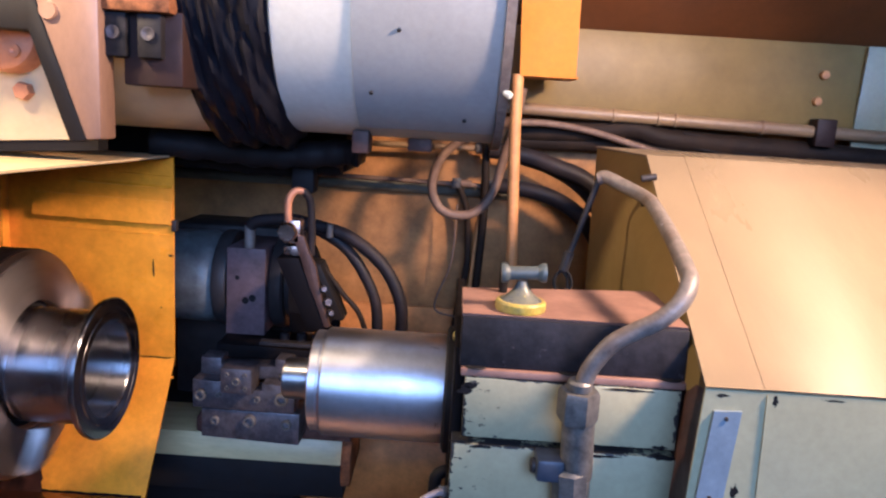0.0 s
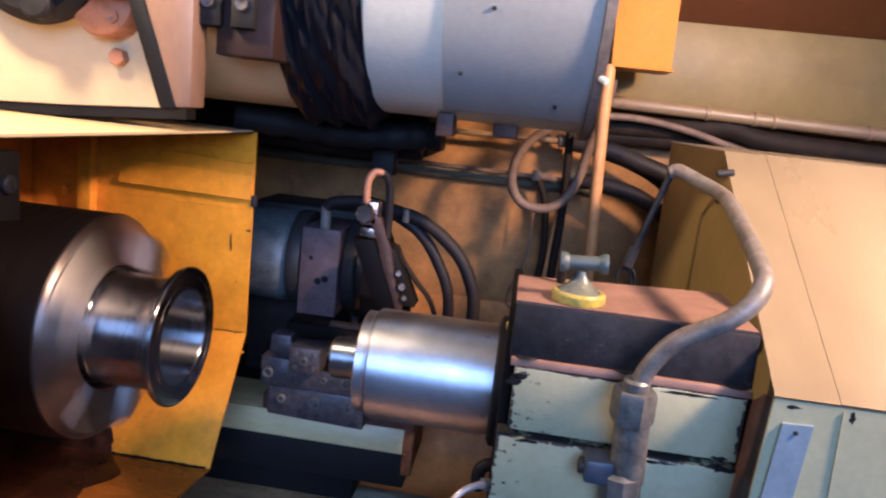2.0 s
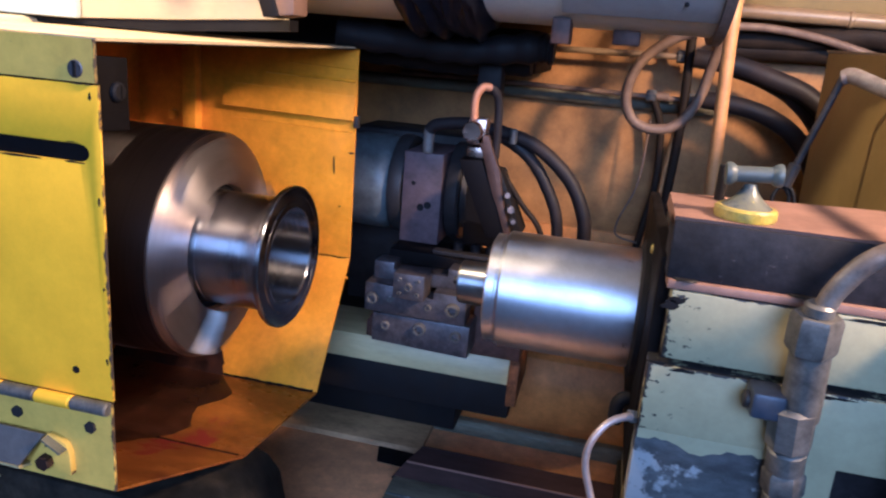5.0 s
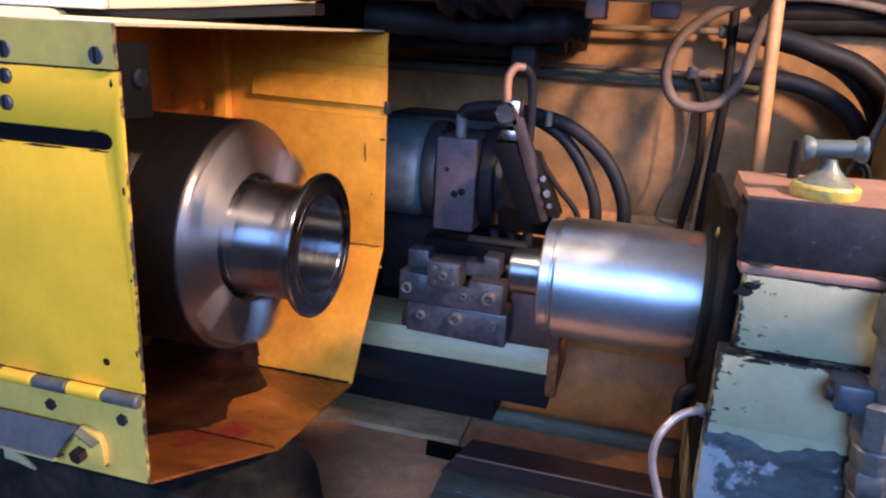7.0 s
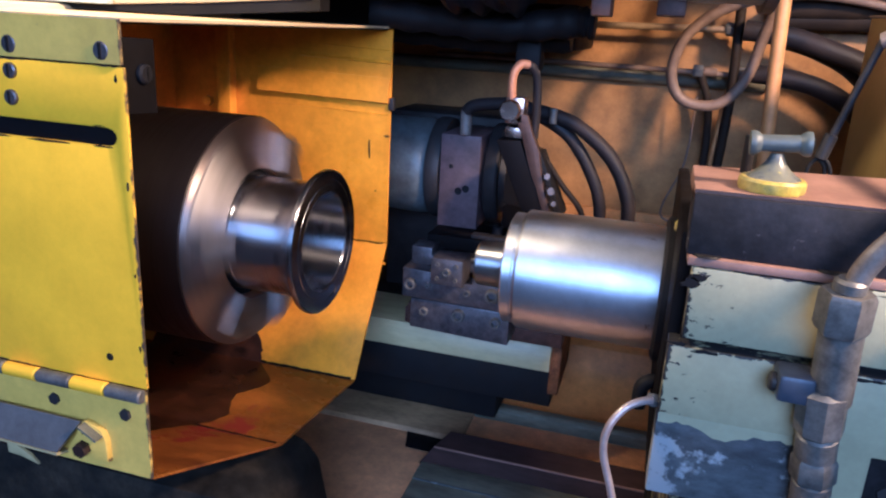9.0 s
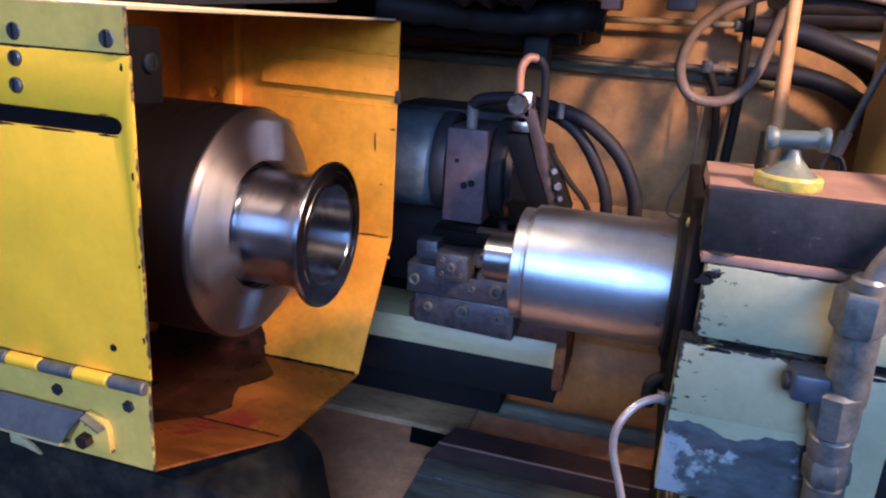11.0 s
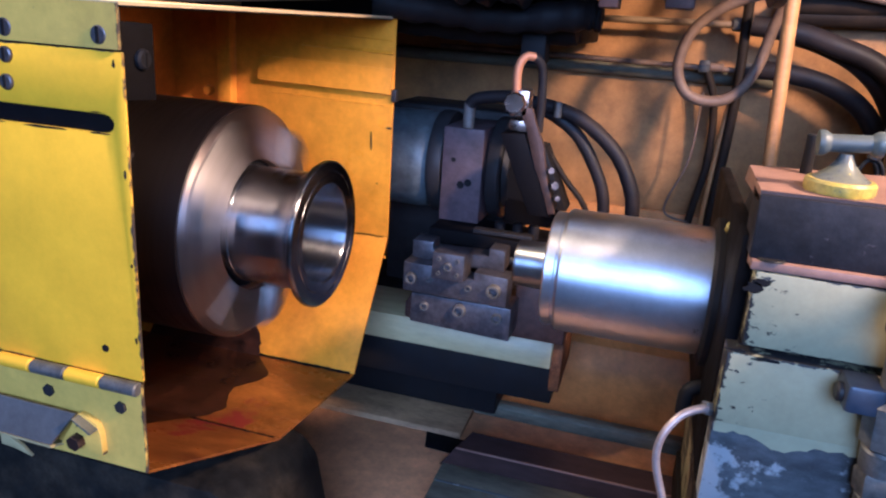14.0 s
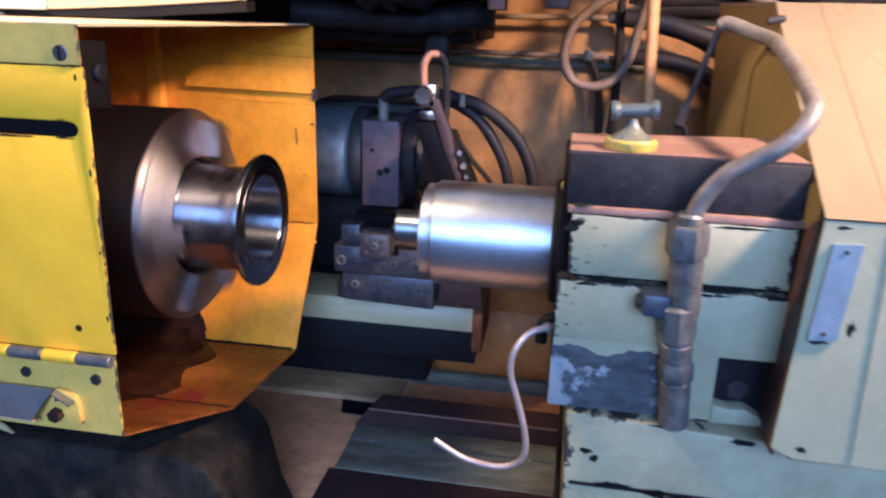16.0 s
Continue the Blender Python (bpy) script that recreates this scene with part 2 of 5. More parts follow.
M = {
    "yellow": surface("yellow_paint", (0.88, 0.485, 0.018), (0.60, 0.32, 0.02), 0.45, 0, 0.2, 5, 140, 0.02, spots=((0.16, 0.10, 0.03), 38, 0.04), grainy=0.012, spec=0.3, grunge=0.06),
    "yellow_edge": surface("yellow_paint_worn", (0.88, 0.485, 0.018), (0.68, 0.36, 0.02), 0.48, 0, 0.2, 5, 140, 0.02, grainy=0.012, chips=((0.06, 0.045, 0.035), -0.0004, 0.014), spots=((0.28, 0.19, 0.05), 30, 0.05), spec=0.12, grunge=0.12),
    "yellow_dusty": surface("dusty_yellow_top", (0.56, 0.41, 0.22), (0.62, 0.34, 0.06), 0.38, 0, 0.35, 6, 140, 0.02, grainy=0.02, spec=0.4, grunge=0.12),
    "yellow_dull": surface("grimy_yellow_paint", (0.66, 0.44, 0.085), (0.42, 0.28, 0.07), 0.5, 0, 0.35, 9, 140, 0.03, chips=((0.06, 0.045, 0.035), -0.0004, 0.014), spots=((0.30, 0.21, 0.08), 22, 0.08), grainy=0.015, spec=0.2, grunge=0.16),
    # near-black for the shadow painted below the chuck
    "chuck_shade": surface("chuck_shade_black", (0.012, 0.006, 0.005), (0.05, 0.016, 0.008), 0.32, 0, 0.5, 22, 120, 0.25, spec=0.3, grunge=0.4),
    "yellow_in": surface("oily_yellow_paint", (0.80, 0.31, 0.011), (0.46, 0.15, 0.010), 0.36, 0, 0.4, 6, 90, 0.03, spots=((0.12, 0.045, 0.012), 14, 0.10), spec=0.4, grunge=0.22),
    # oil stains over a base darkened for the guard's shaded bottom
    "oil_shade_floor": surface("shaded_oil_stained_sheet", (0.38, 0.13, 0.013), (0.10, 0.025, 0.008), 0.24, 0, 0.75, 7, 90, 0.06, stretch=(0.6, 1, 1), spots=((0.16, 0.014, 0.010), 8, 0.42), grunge=0.5),
    "cream": surface("cream_paint", (0.50, 0.40, 0.24), (0.38, 0.27, 0.14), 0.42, 0, 0.3, 4, 120, 0.03, grainy=0.02, rust=((0.33, 0.17, 0.08), 30, 0.06), grunge=0.08),
    "cream_cover": surface("cream_cover_paint", (0.215, 0.16, 0.095), (0.175, 0.12, 0.070), 0.30, 0, 0.3, 3, 160, 0.02, grainy=0.015, stretch=(1.0, 0.35, 0.35), rust=((0.22, 0.12, 0.07), 16, 0.10), grunge=0.10, spec=0.20, brush=0.97),
    "mint": surface("mint_paint", (0.325, 0.305, 0.185), (0.28, 0.255, 0.15), 0.48, 0, 0.3, 7, 130, 0.1, chips=((0.022, 0.02, 0.02), 0.006, 0.09), flakes=((0.022, 0.02, 0.02), 0.55), spec=0.4, grunge=0.08),
    "mint_plain": surface("mint_cover_paint", (0.33, 0.315, 0.195), (0.27, 0.255, 0.165), 0.40, 0, 0.3, 4, 130, 0.05, spots=((0.05, 0.045, 0.04), 45, 0.04), grunge=0.07),
    "white": surface("white_enamel", (0.52, 0.52, 0.47), (0.42, 0.39, 0.31), 0.4, 0, 0.2, 5, 110, 0.05, grunge=0.05),
    "grey": surface("grey_enamel", (0.29, 0.30, 0.30), (0.27, 0.265, 0.25), 0.45, 0, 0.35, 6, 110, 0.05, spots=((0.12, 0.11, 0.10), 50, 0.03), grunge=0.06),
    "wall": surface("ochre_sheet", (0.42, 0.20, 0.058), (0.17, 0.09, 0.032), 0.55, 0, 0.55, 4, 60, 0.1, spots=((0.08, 0.06, 0.03), 6, 0.2), spec=0.3, grunge=0.4),
    "wall_low": surface("orange_brown_sheet", (0.66, 0.28, 0.075), (0.38, 0.165, 0.05), 0.5, 0, 0.45, 4, 60, 0.1, spots=((0.06, 0.055, 0.04), 7, 0.2), spec=0.3, grunge=0.35),
    # flat black, for dark parts and for shade that is painted in
    "pitch": surface("pitch_and_shade_black", (0.007, 0.006, 0.007), (0.008, 0.006, 0.005), 0.6, 0, 0.5, 18, 120, 0.1, spec=0.06),
    "wall_top": surface("cream_sheet", (0.225, 0.155, 0.048), (0.165, 0.11, 0.028), 0.42, 0, 0.4, 2.5, 60, 0.03, grainy=0.02, spots=((0.12, 0.085, 0.03), 12, 0.06), spec=0.3),
    "brown": surface("brown_sheet", (0.12, 0.042, 0.010), (0.08, 0.03, 0.010), 0.5, 0, 0.5, 3, 60, 0.06),
    "orange": surface("orange_paint", (0.50, 0.185, 0.004), (0.48, 0.15, 0.005), 0.5, 0, 0.4, 8, 90, 0.06, spots=((0.15, 0.08, 0.03), 40, 0.05), grunge=0.08, spec=0.2),
    "pipe": surface("ochre_pipe_paint", (0.60, 0.28, 0.09), (0.30, 0.14, 0.05), 0.45, 0, 0.5, 14, 120, 0.12, spots=((0.16, 0.09, 0.05), 50, 0.1)),
    "steel": surface("turned_steel", (0.46, 0.47, 0.50), (0.28, 0.28, 0.29), 0.36, 1, 0.3, 10, 90, 0.0, grainy=0.03, lathe=(0.85, 0.002, 0.255), grunge=0.2),
    "polished": surface("polished_steel", (0.47, 0.48, 0.53), (0.36, 0.365, 0.40), 0.25, 1, 0.2, 6, 60, 0.0, grainy=0.02, lathe=(0.96, 0.0, 0.0), grunge=0.12),
    "mirror_steel": surface("mirror_turned_steel", (0.36, 0.34, 0.36), (0.28, 0.26, 0.28), 0.14, 1, 0.2, 12, 90, 0.0, grainy=0.02, grunge=0.1),
    "quill": surface("quill_steel", (0.68, 0.69, 0.76), (0.50, 0.505, 0.55), 0.36, 1, 0.25, 9, 90, 0.01, spots=((0.18, 0.18, 0.21), 20, 0.36), grainy=0.03, lathe=(0.45, 0.002, 0.255), grunge=0.14),
    "jaw": surface("machined_jaw_steel", (0.52, 0.43, 0.40), (0.36, 0.28, 0.26), 0.52, 1, 0.4, 11, 170, 0.01, lathe=(0.93, 0.0, 0.0), grunge=0.2),
    "jaw_pad": surface("worn_jaw_steel", (0.37, 0.33, 0.31), (0.27, 0.24, 0.22), 0.56, 1, 0.4, 16, 170, 0.02, lathe=(0.6, 0.0, 0.0), grunge=0.25),
    "chuck": surface("dark_chuck_steel", (0.036, 0.025, 0.023), (0.02, 0.015, 0.014), 0.40, 0.7, 0.5, 9, 150, 0.08, stretch=(20, 1, 1), lathe=(0.7, 0.0, 0.0)),
    "dark": surface("black_oxide_steel", (0.028, 0.024, 0.025), (0.012, 0.011, 0.011), 0.55, 0.1, 0.5, 18, 150, 0.2, spec=0.35),
    # black of oily parts, also of blocks that stand in for shade
    "gap": surface("oily_and_shade_black", (0.011, 0.010, 0.011), (0.014, 0.010, 0.008), 0.6, 0, 0.5, 18, 120, 0.1, spec=0.15),
    "mauve": surface("mauve_steel_block", (0.125, 0.085, 0.093), (0.06, 0.042, 0.046), 0.5, 0.2, 0.5, 16, 160, 0.15, spec=0.4, grunge=0.3),
    "drum": surface("grey_blue_casting", (0.17, 0.19, 0.20), (0.07, 0.07, 0.072), 0.46, 0.3, 0.6, 9, 130, 0.15, grunge=0.4),
    "holder": surface("tool_holder_steel", (0.145, 0.130, 0.140), (0.05, 0.043, 0.048), 0.45, 0.7, 0.5, 22, 200, 0.12, grunge=0.45),
    "redbrown": surface("red_brown_casting", (0.115, 0.058, 0.045), (0.05, 0.028, 0.022), 0.5, 0.15, 0.6, 12, 120, 0.15, grunge=0.4, spec=0.35),
    "darkface": surface("oily_iron", (0.022, 0.019, 0.022), (0.010, 0.009, 0.010), 0.6, 0.15, 0.6, 14, 110, 0.3, spots=((0.065, 0.055, 0.06), 34, 0.28), spec=0.22, grunge=0.6),
    "topsteel": surface("rust_brown_steel", (0.24, 0.135, 0.10), (0.14, 0.075, 0.06), 0.55, 0.1, 0.4, 10, 150, 0.12, spots=((0.05, 0.03, 0.028), 26, 0.10), spec=0.35, grunge=0.22),
    "arm_brown": surface("rust_brown_strip", (0.075, 0.042, 0.032), (0.08, 0.045, 0.035), 0.5, 0.3, 0.5, 24, 160, 0.15, spec=0.4, grunge=0.35),
    "hose": surface("black_rubber_hose", (0.014, 0.012, 0.014), (0.036, 0.022, 0.018), 0.55, 0, 0.55, 14, 180, 0.15, spec=0.25),
    "hose_tan": surface("tan_rubber_hose", (0.19, 0.12, 0.08), (0.08, 0.05, 0.04), 0.55, 0, 0.6, 22, 160, 0.1, spec=0.35),
    "copper": surface("oiled_copper", (0.42, 0.19, 0.10), (0.22, 0.10, 0.06), 0.5, 0.2, 0.4, 30, 160, 0.1, spec=0.4),
    "brass": surface("nickel_brass", (0.62, 0.46, 0.38), (0.4, 0.25, 0.2), 0.26, 1, 0.4, 30, 160, 0.08),
    "fitting": surface("zinc_fitting", (0.165, 0.155, 0.145), (0.07, 0.062, 0.058), 0.5, 0.4, 0.5, 20, 180, 0.2, grunge=0.5),
    "tube": surface("grey_metal_tube", (0.21, 0.18, 0.16), (0.14, 0.09, 0.065), 0.5, 0.2, 0.5, 22, 160, 0.15, spots=((0.44, 0.43, 0.44), 42, 0.24), grunge=0.4),
    "bar": surface("pale_bar_paint", (0.48, 0.40, 0.20), (0.34, 0.25, 0.11), 0.4, 0, 0.4, 10, 110, 0.08, stretch=(0.3, 1, 1)),
    "rust": surface("rusted_edge", (0.26, 0.10, 0.035), (0.06, 0.028, 0.018), 0.7, 0, 0.7, 34, 160, 0.4, spots=((0.03, 0.02, 0.018), 60, 0.3), spec=0.2, grunge=0.5),
    "bed": surface("oily_bed_sheet", (0.15, 0.135, 0.10), (0.17, 0.095, 0.05), 0.4, 0.1, 0.7, 5, 90, 0.1, spots=((0.05, 0.05, 0.045), 9, 0.3)),
    "bed_brown": surface("brown_oily_sheet", (0.78, 0.38, 0.17), (0.52, 0.27, 0.12), 0.46, 0.0, 0.5, 5, 90, 0.1, spots=((0.07, 0.055, 0.04), 8, 0.14), grunge=0.35, spec=0.4),
    "bed_pale": surface("worn_pale_sheet", (0.44, 0.28, 0.14), (0.20, 0.12, 0.065), 0.5, 0.0, 0.5, 7, 90, 0.12, spots=((0.05, 0.045, 0.04), 16, 0.24), grunge=0.5, spec=0.12, stretch=(0.4, 1, 1)),
    "bed_rail": surface("grey_green_rail", (0.19, 0.18, 0.13), (0.08, 0.06, 0.04), 0.5, 0.0, 0.6, 10, 120, 0.1, stretch=(0.3, 1, 1), spec=0.25, grunge=0.5),
    "rail_dark": surface("brown_way_cover", (0.045, 0.023, 0.020), (0.020, 0.013, 0.012), 0.55, 0.0, 0.5, 10, 120, 0.08, stretch=(0.3, 1, 1), spec=0.2, grunge=0.4),
    "worn": surface("scuffed_iron", (0.10, 0.105, 0.11), (0.045, 0.045, 0.05), 0.5, 0.1, 0.6, 14, 130, 0.3, stretch=(0.7, 1, 1.6), spots=((0.30, 0.305, 0.31), 10, 0.60), rust=((0.03, 0.03, 0.032), 26, 0.28), grunge=0.5, spec=0.4),
    "chute_grey": surface("dull_grey_sheet", (0.115, 0.112, 0.115), (0.075, 0.07, 0.068), 0.45, 0.1, 0.4, 14, 130, 0.06, grunge=0.25),
    "plate": surface("blue_grey_plate", (0.22, 0.27, 0.32), (0.15, 0.175, 0.20), 0.42, 0.2, 0.4, 14, 130, 0.06, grunge=0.2),
    "plate_pale": surface("pale_blue_enamel", (0.44, 0.52, 0.54), (0.34, 0.39, 0.40), 0.42, 0, 0.3, 8, 130, 0.03, grunge=0.08),
    "pale": surface("pale_blue_plastic", (0.075, 0.092, 0.092), (0.05, 0.056, 0.056), 0.45, 0, 0.5, 30, 130, 0.1),
    "capyellow": surface("worn_yellow_cap", (0.50, 0.36, 0.045), (0.22, 0.19, 0.08), 0.45, 0, 0.6, 40, 160, 0.15, spots=((0.10, 0.10, 0.09), 50, 0.40), grunge=0.45),
    "plastic": surface("black_plastic_wrap", (0.008, 0.008, 0.012), (0.012, 0.012, 0.016), 0.40, 0, 0.4, 18, 120, 0.2, spec=0.15),
    "cable": surface("oily_cable_rubber", (0.018, 0.012, 0.009), (0.04, 0.025, 0.015), 0.65, 0, 0.5, 14, 120, 0.1, spec=0.15),
    "pink": surface("worn_pink_steel", (0.30, 0.18, 0.12), (0.20, 0.11, 0.075), 0.45, 0.3, 0.5, 9, 130, 0.1, stretch=(1, 1, 0.4)),
    "bed_dark": surface("black_oily_casting", (0.014, 0.013, 0.012), (0.050, 0.038, 0.026), 0.55, 0.0, 0.6, 12, 90, 0.4, spots=((0.07, 0.055, 0.04), 14, 0.16), spec=0.12, grunge=0.5),
    "dull_tube": surface("dull_pink_tube", (0.40, 0.32, 0.30), (0.26, 0.17, 0.15), 0.42, 0.5, 0.4, 30, 160, 0.08),
    "cap_dark": surface("grimy_yellow_cone", (0.11, 0.115, 0.105), (0.20, 0.18, 0.08), 0.30, 0, 0.5, 60, 200, 0.15, spots=((0.55, 0.45, 0.05), 60, 0.40)),
    "conduit": surface("brown_cream_conduit", (0.27, 0.18, 0.09), (0.20, 0.12, 0.07), 0.42, 0, 0.5, 9, 90, 0.08),
    "maroon": surface("maroon_block_paint", (0.03, 0.014, 0.011), (0.018, 0.009, 0.007), 0.55, 0.1, 0.5, 20, 120, 0.1, spec=0.3),
    "navy": surface("navy_plug", (0.05, 0.058, 0.085), (0.03, 0.03, 0.04), 0.4, 0.2, 0.4, 30, 150, 0.1),
    "deep_black": surface("deep_matte_black", (0.009, 0.008, 0.009), (0.012, 0.009, 0.008), 0.6, 0, 0.5, 18, 120, 0.1, spec=0.15),
    # dark colour of the sheets added to deepen shade inside the guard
    "inner_dark": surface("inner_shade_sheet", (0.06, 0.035, 0.018), (0.02, 0.014, 0.012), 0.6, 0, 0.6, 9, 120, 0.1),
    "mint_foot": surface("mint_foot_paint", (0.37, 0.335, 0.195), (0.25, 0.19, 0.10), 0.48, 0, 0.45, 9, 130, 0.1, chips=((0.03, 0.026, 0.024), 0.005, 0.07), spots=((0.035, 0.03, 0.027), 24, 0.16), grunge=0.12),
    "floor": surface("workshop_concrete", (0.08, 0.075, 0.07), (0.05, 0.045, 0.04), 0.7, 0, 0.5, 2, 40, 0.2),
    "plaster": surface("workshop_plaster", (0.26, 0.25, 0.24), (0.20, 0.19, 0.17), 0.8, 0, 0.4, 1.5, 30, 0.1),
}


# ---- builders ----
ORIGIN = {}


def thing(name, at, label, category, group="", kind=""):
    ob = new(name)
    ob.empty_display_size = 0.05
    ob.location = at
    ORIGIN[ob] = Vector(at)
    return tagged(ob, label, category, group, kind)


def part(name, bm, material, parent, label="", kind=""):
    o = ORIGIN[parent]
    bmesh.ops.translate(bm, verts=bm.verts, vec=-o)
    bmesh.ops.recalc_face_normals(bm, faces=bm.faces)
    me = bpy.data.meshes.new(name)
    bm.to_mesh(me)
    bm.free()
    me.polygons.foreach_set("use_smooth", [True] * len(me.polygons))
    me.set_sharp_from_angle(angle=radians(35))
    me.materials.append(M[material])
    ob = new(name, me)
    ob.parent = parent
    ORIGIN[ob] = o
    return tagged(ob, label, kind=kind)


def solid(name, bm, material, label, category="", group="", kind=""):
    """A thing that is one mesh."""
    cs = [v.co for v in bm.verts]
    o = Vector((sum(c.x for c in cs) / len(cs), sum(c.y for c in cs) / len(cs), min(c.z for c in cs)))
    bmesh.ops.translate(bm, verts=bm.verts, vec=-o)
    bmesh.ops.recalc_face_normals(bm, faces=bm.faces)
    me = bpy.data.meshes.new(name)
    bm.to_mesh(me)
    bm.free()
    me.polygons.foreach_set("use_smooth", [True] * len(me.polygons))
    me.set_sharp_from_angle(angle=radians(35))
    me.materials.append(M[material])
    ob = new(name, me)
    ob.location = o
    ORIGIN[ob] = o
    return tagged(ob, label, category, group, kind)


def box(x0, x1, y0, y1, z0, z1, bevel=0.0015, bm=None):
    bm = bm or bmesh.new()
    m = Matrix.LocRotScale(((x0 + x1) / 2, (y0 + y1) / 2, (z0 + z1) / 2), None, (abs(x1 - x0), abs(y1 - y0), abs(z1 - z0)))
    vs = bmesh.ops.create_cube(bm, size=1.0, matrix=m)["verts"]
    if bevel:
        es = list({e for v in vs for e in v.link_edges})
        bmesh.ops.bevel(bm, geom=es, offset=bevel, segments=2, profile=0.5, affect="EDGES")
    return bm


def prism(pts, axis, a, b, bevel=0.001, bm=None):
    """A polygon pushed along an axis from a to b. pts: in (y, z) for x, (x, z) for y, (x, y) for z."""
    bm = bm or bmesh.new()
    def at(p, k):
        return {"x": (k, p[0], p[1]), "y": (p[0], k, p[1]), "z": (p[0], p[1], k)}[axis]
    lo = [bm.verts.new(at(p, a)) for p in pts]
    hi = [bm.verts.new(at(p, b)) for p in pts]
    fs = [bm.faces.new(lo), bm.faces.new(hi)]
    for i in range(len(pts)):
        j = (i + 1) % len(pts)
        fs.append(bm.faces.new((lo[i], lo[j], hi[j], hi[i])))
    if bevel:
        bmesh.ops.recalc_face_normals(bm, faces=fs)
        es = list({e for f in fs for e in f.edges})
        bmesh.ops.bevel(bm, geom=es, offset=bevel, segments=2, profile=0.5, affect="EDGES")
    return bm


def hexa(c, bm=None):
    """A solid from eight corners: four of one end, then four of the other in the same order."""
    bm = bm or bmesh.new()
    v = [bm.verts.new(p) for p in c]
    for f in ((0, 1, 2, 3), (4, 5, 6, 7), (0, 1, 5, 4), (1, 2, 6, 5), (2, 3, 7, 6), (3, 0, 4, 7)):
        bm.faces.new([v[i] for i in f])
    return bm


def turned(profile, at, way=(1, 0, 0), seg=48, bm=None, closed=False):
    """A body of revolution: profile of (distance along the axis, radius)."""
    bm = bm or bmesh.new()
    w = Vector(way).normalized()
    u = w.orthogonal().normalized()
    v = w.cross(u)
    at = Vector(at)
    rings = []
    for d, r in profile:
        if r < 1e-6:
            rings.append([bm.verts.new(at + w * d)])
        else:
            rings.append([bm.verts.new(at + w * d + r * (math.cos(2 * math.pi * k / seg) * u + math.sin(2 * math.pi * k / seg) * v)) for k in range(seg)])
    pairs = list(zip(rings, rings[1:])) + ([(rings[-1], rings[0])] if closed else [])
    for a, b in pairs:
        for k in range(seg):
            j = (k + 1) % seg
            if len(a) == 1 and len(b) > 1:
                bm.faces.new((a[0], b[k], b[j]))
            elif len(b) == 1 and len(a) > 1:
                bm.faces.new((a[k], a[j], b[0]))
            elif len(a) > 1:
                bm.faces.new((a[k], a[j], b[j], b[k]))
    return bm


def rod(p, q, r, seg=20, bm=None, chamfer=None):
    p, q = Vector(p), Vector(q)
    h = (q - p).length
    c = min(r * 0.2, h * 0.2) if chamfer is None else chamfer
    return turned([(0, 0), (0, r - c), (c, r), (h - c, r), (h, r - c), (h, 0)], p, q - p, seg, bm)


def sweep(points, r, seg=14, steps=8, bm=None, ripple=0.0):
    """A round hose or pipe through the points."""
    bm = bm or bmesh.new()
    P = [Vector(p) for p in points]
    P = [2 * P[0] - P[1]] + P + [2 * P[-1] - P[-2]]
    path = []
    for i in range(1, len(P) - 2):
        a, b, c, d = P[i - 1:i + 3]
        for k in range(steps):
            t = k / steps
            path.append(0.5 * (2 * b + (c - a) * t + (2 * a - 5 * b + 4 * c - d) * t * t + (3 * b - a - 3 * c + d) * t ** 3))
    path.append(P[-2])
    u = None
    rings = []
    for i, p in enumerate(path):
        w = (path[min(i + 1, len(path) - 1)] - path[max(i - 1, 0)]).normalized()
        u = w.orthogonal().normalized() if u is None else (u - w * u.dot(w)).normalized()
        v = w.cross(u)
        rr = r * (1 + ripple * math.sin(i * 1.7) + 0.4 * ripple * math.sin(i * 0.63))
        rings.append([bm.verts.new(p + rr * (math.cos(2 * math.pi * k / seg) * u + math.sin(2 * math.pi * k / seg) * v)) for k in range(seg)])
    for a, b in zip(rings, rings[1:]):
        for k in range(seg):
            j = (k + 1) % seg
            bm.faces.new((a[k], a[j], b[j], b[k]))
    bm.faces.new(rings[0])
    bm.faces.new(rings[-1])
    return bm


def hexnut(p, q, r, bm=None):
    p, q = Vector(p), Vector(q)
    h = (q - p).length
    return turned([(0, 0), (0, r * 0.9), (h * 0.12, r), (h * 0.88, r), (h, r * 0.9), (h, 0)], p, q - p, 6, bm)


def socket_screw(at, r, parent, way=(0, -1, 0), material="fitting", name="socket_screw"):
    h = r * 0.9
    return part(name, turned([(-0.002, 0), (-0.002, r), (h * 0.8, r), (h, r * 0.88), (h, r * 0.60), (h * -0.6, r * 0.55), (h * -0.6, 0)], at, way, 18), material, parent)


def slot_screw(at, r, parent, material="dark", way=(0, -1, 0), name="slotted_screw"):
    w = Vector(way)
    bm = turned([(-0.002, 0), (-0.002, r), (r * 0.25, r), (r * 0.4, r * 0.8), (r * 0.4, 0)], at, way, 20)
    ob = part(name, bm, material, parent)
    return ob


# ---- workshop shell ----
solid("floor", box(-5, 6, -4.2, 6, -0.1, 0.0, 0), "floor", "grey concrete workshop floor under the lathe", kind="structure")
solid("ceiling", box(-5, 6, -4.2, 6, 4.2, 4.3, 0), "plaster", "plain plaster workshop ceiling", kind="structure")
solid("wall_west", box(-5.1, -5, -4.2, 6, 0, 4.2, 0), "plaster", "plain plaster workshop wall", kind="structure")
solid("wall_east", box(6, 6.1, -4.2, 6, 0, 4.2, 0), "plaster", "plain plaster workshop wall", kind="structure")
solid("wall_north", box(-5.1, 6.1, 6, 6.1, 0, 4.2, 0), "plaster", "plain plaster workshop wall", kind="structure")
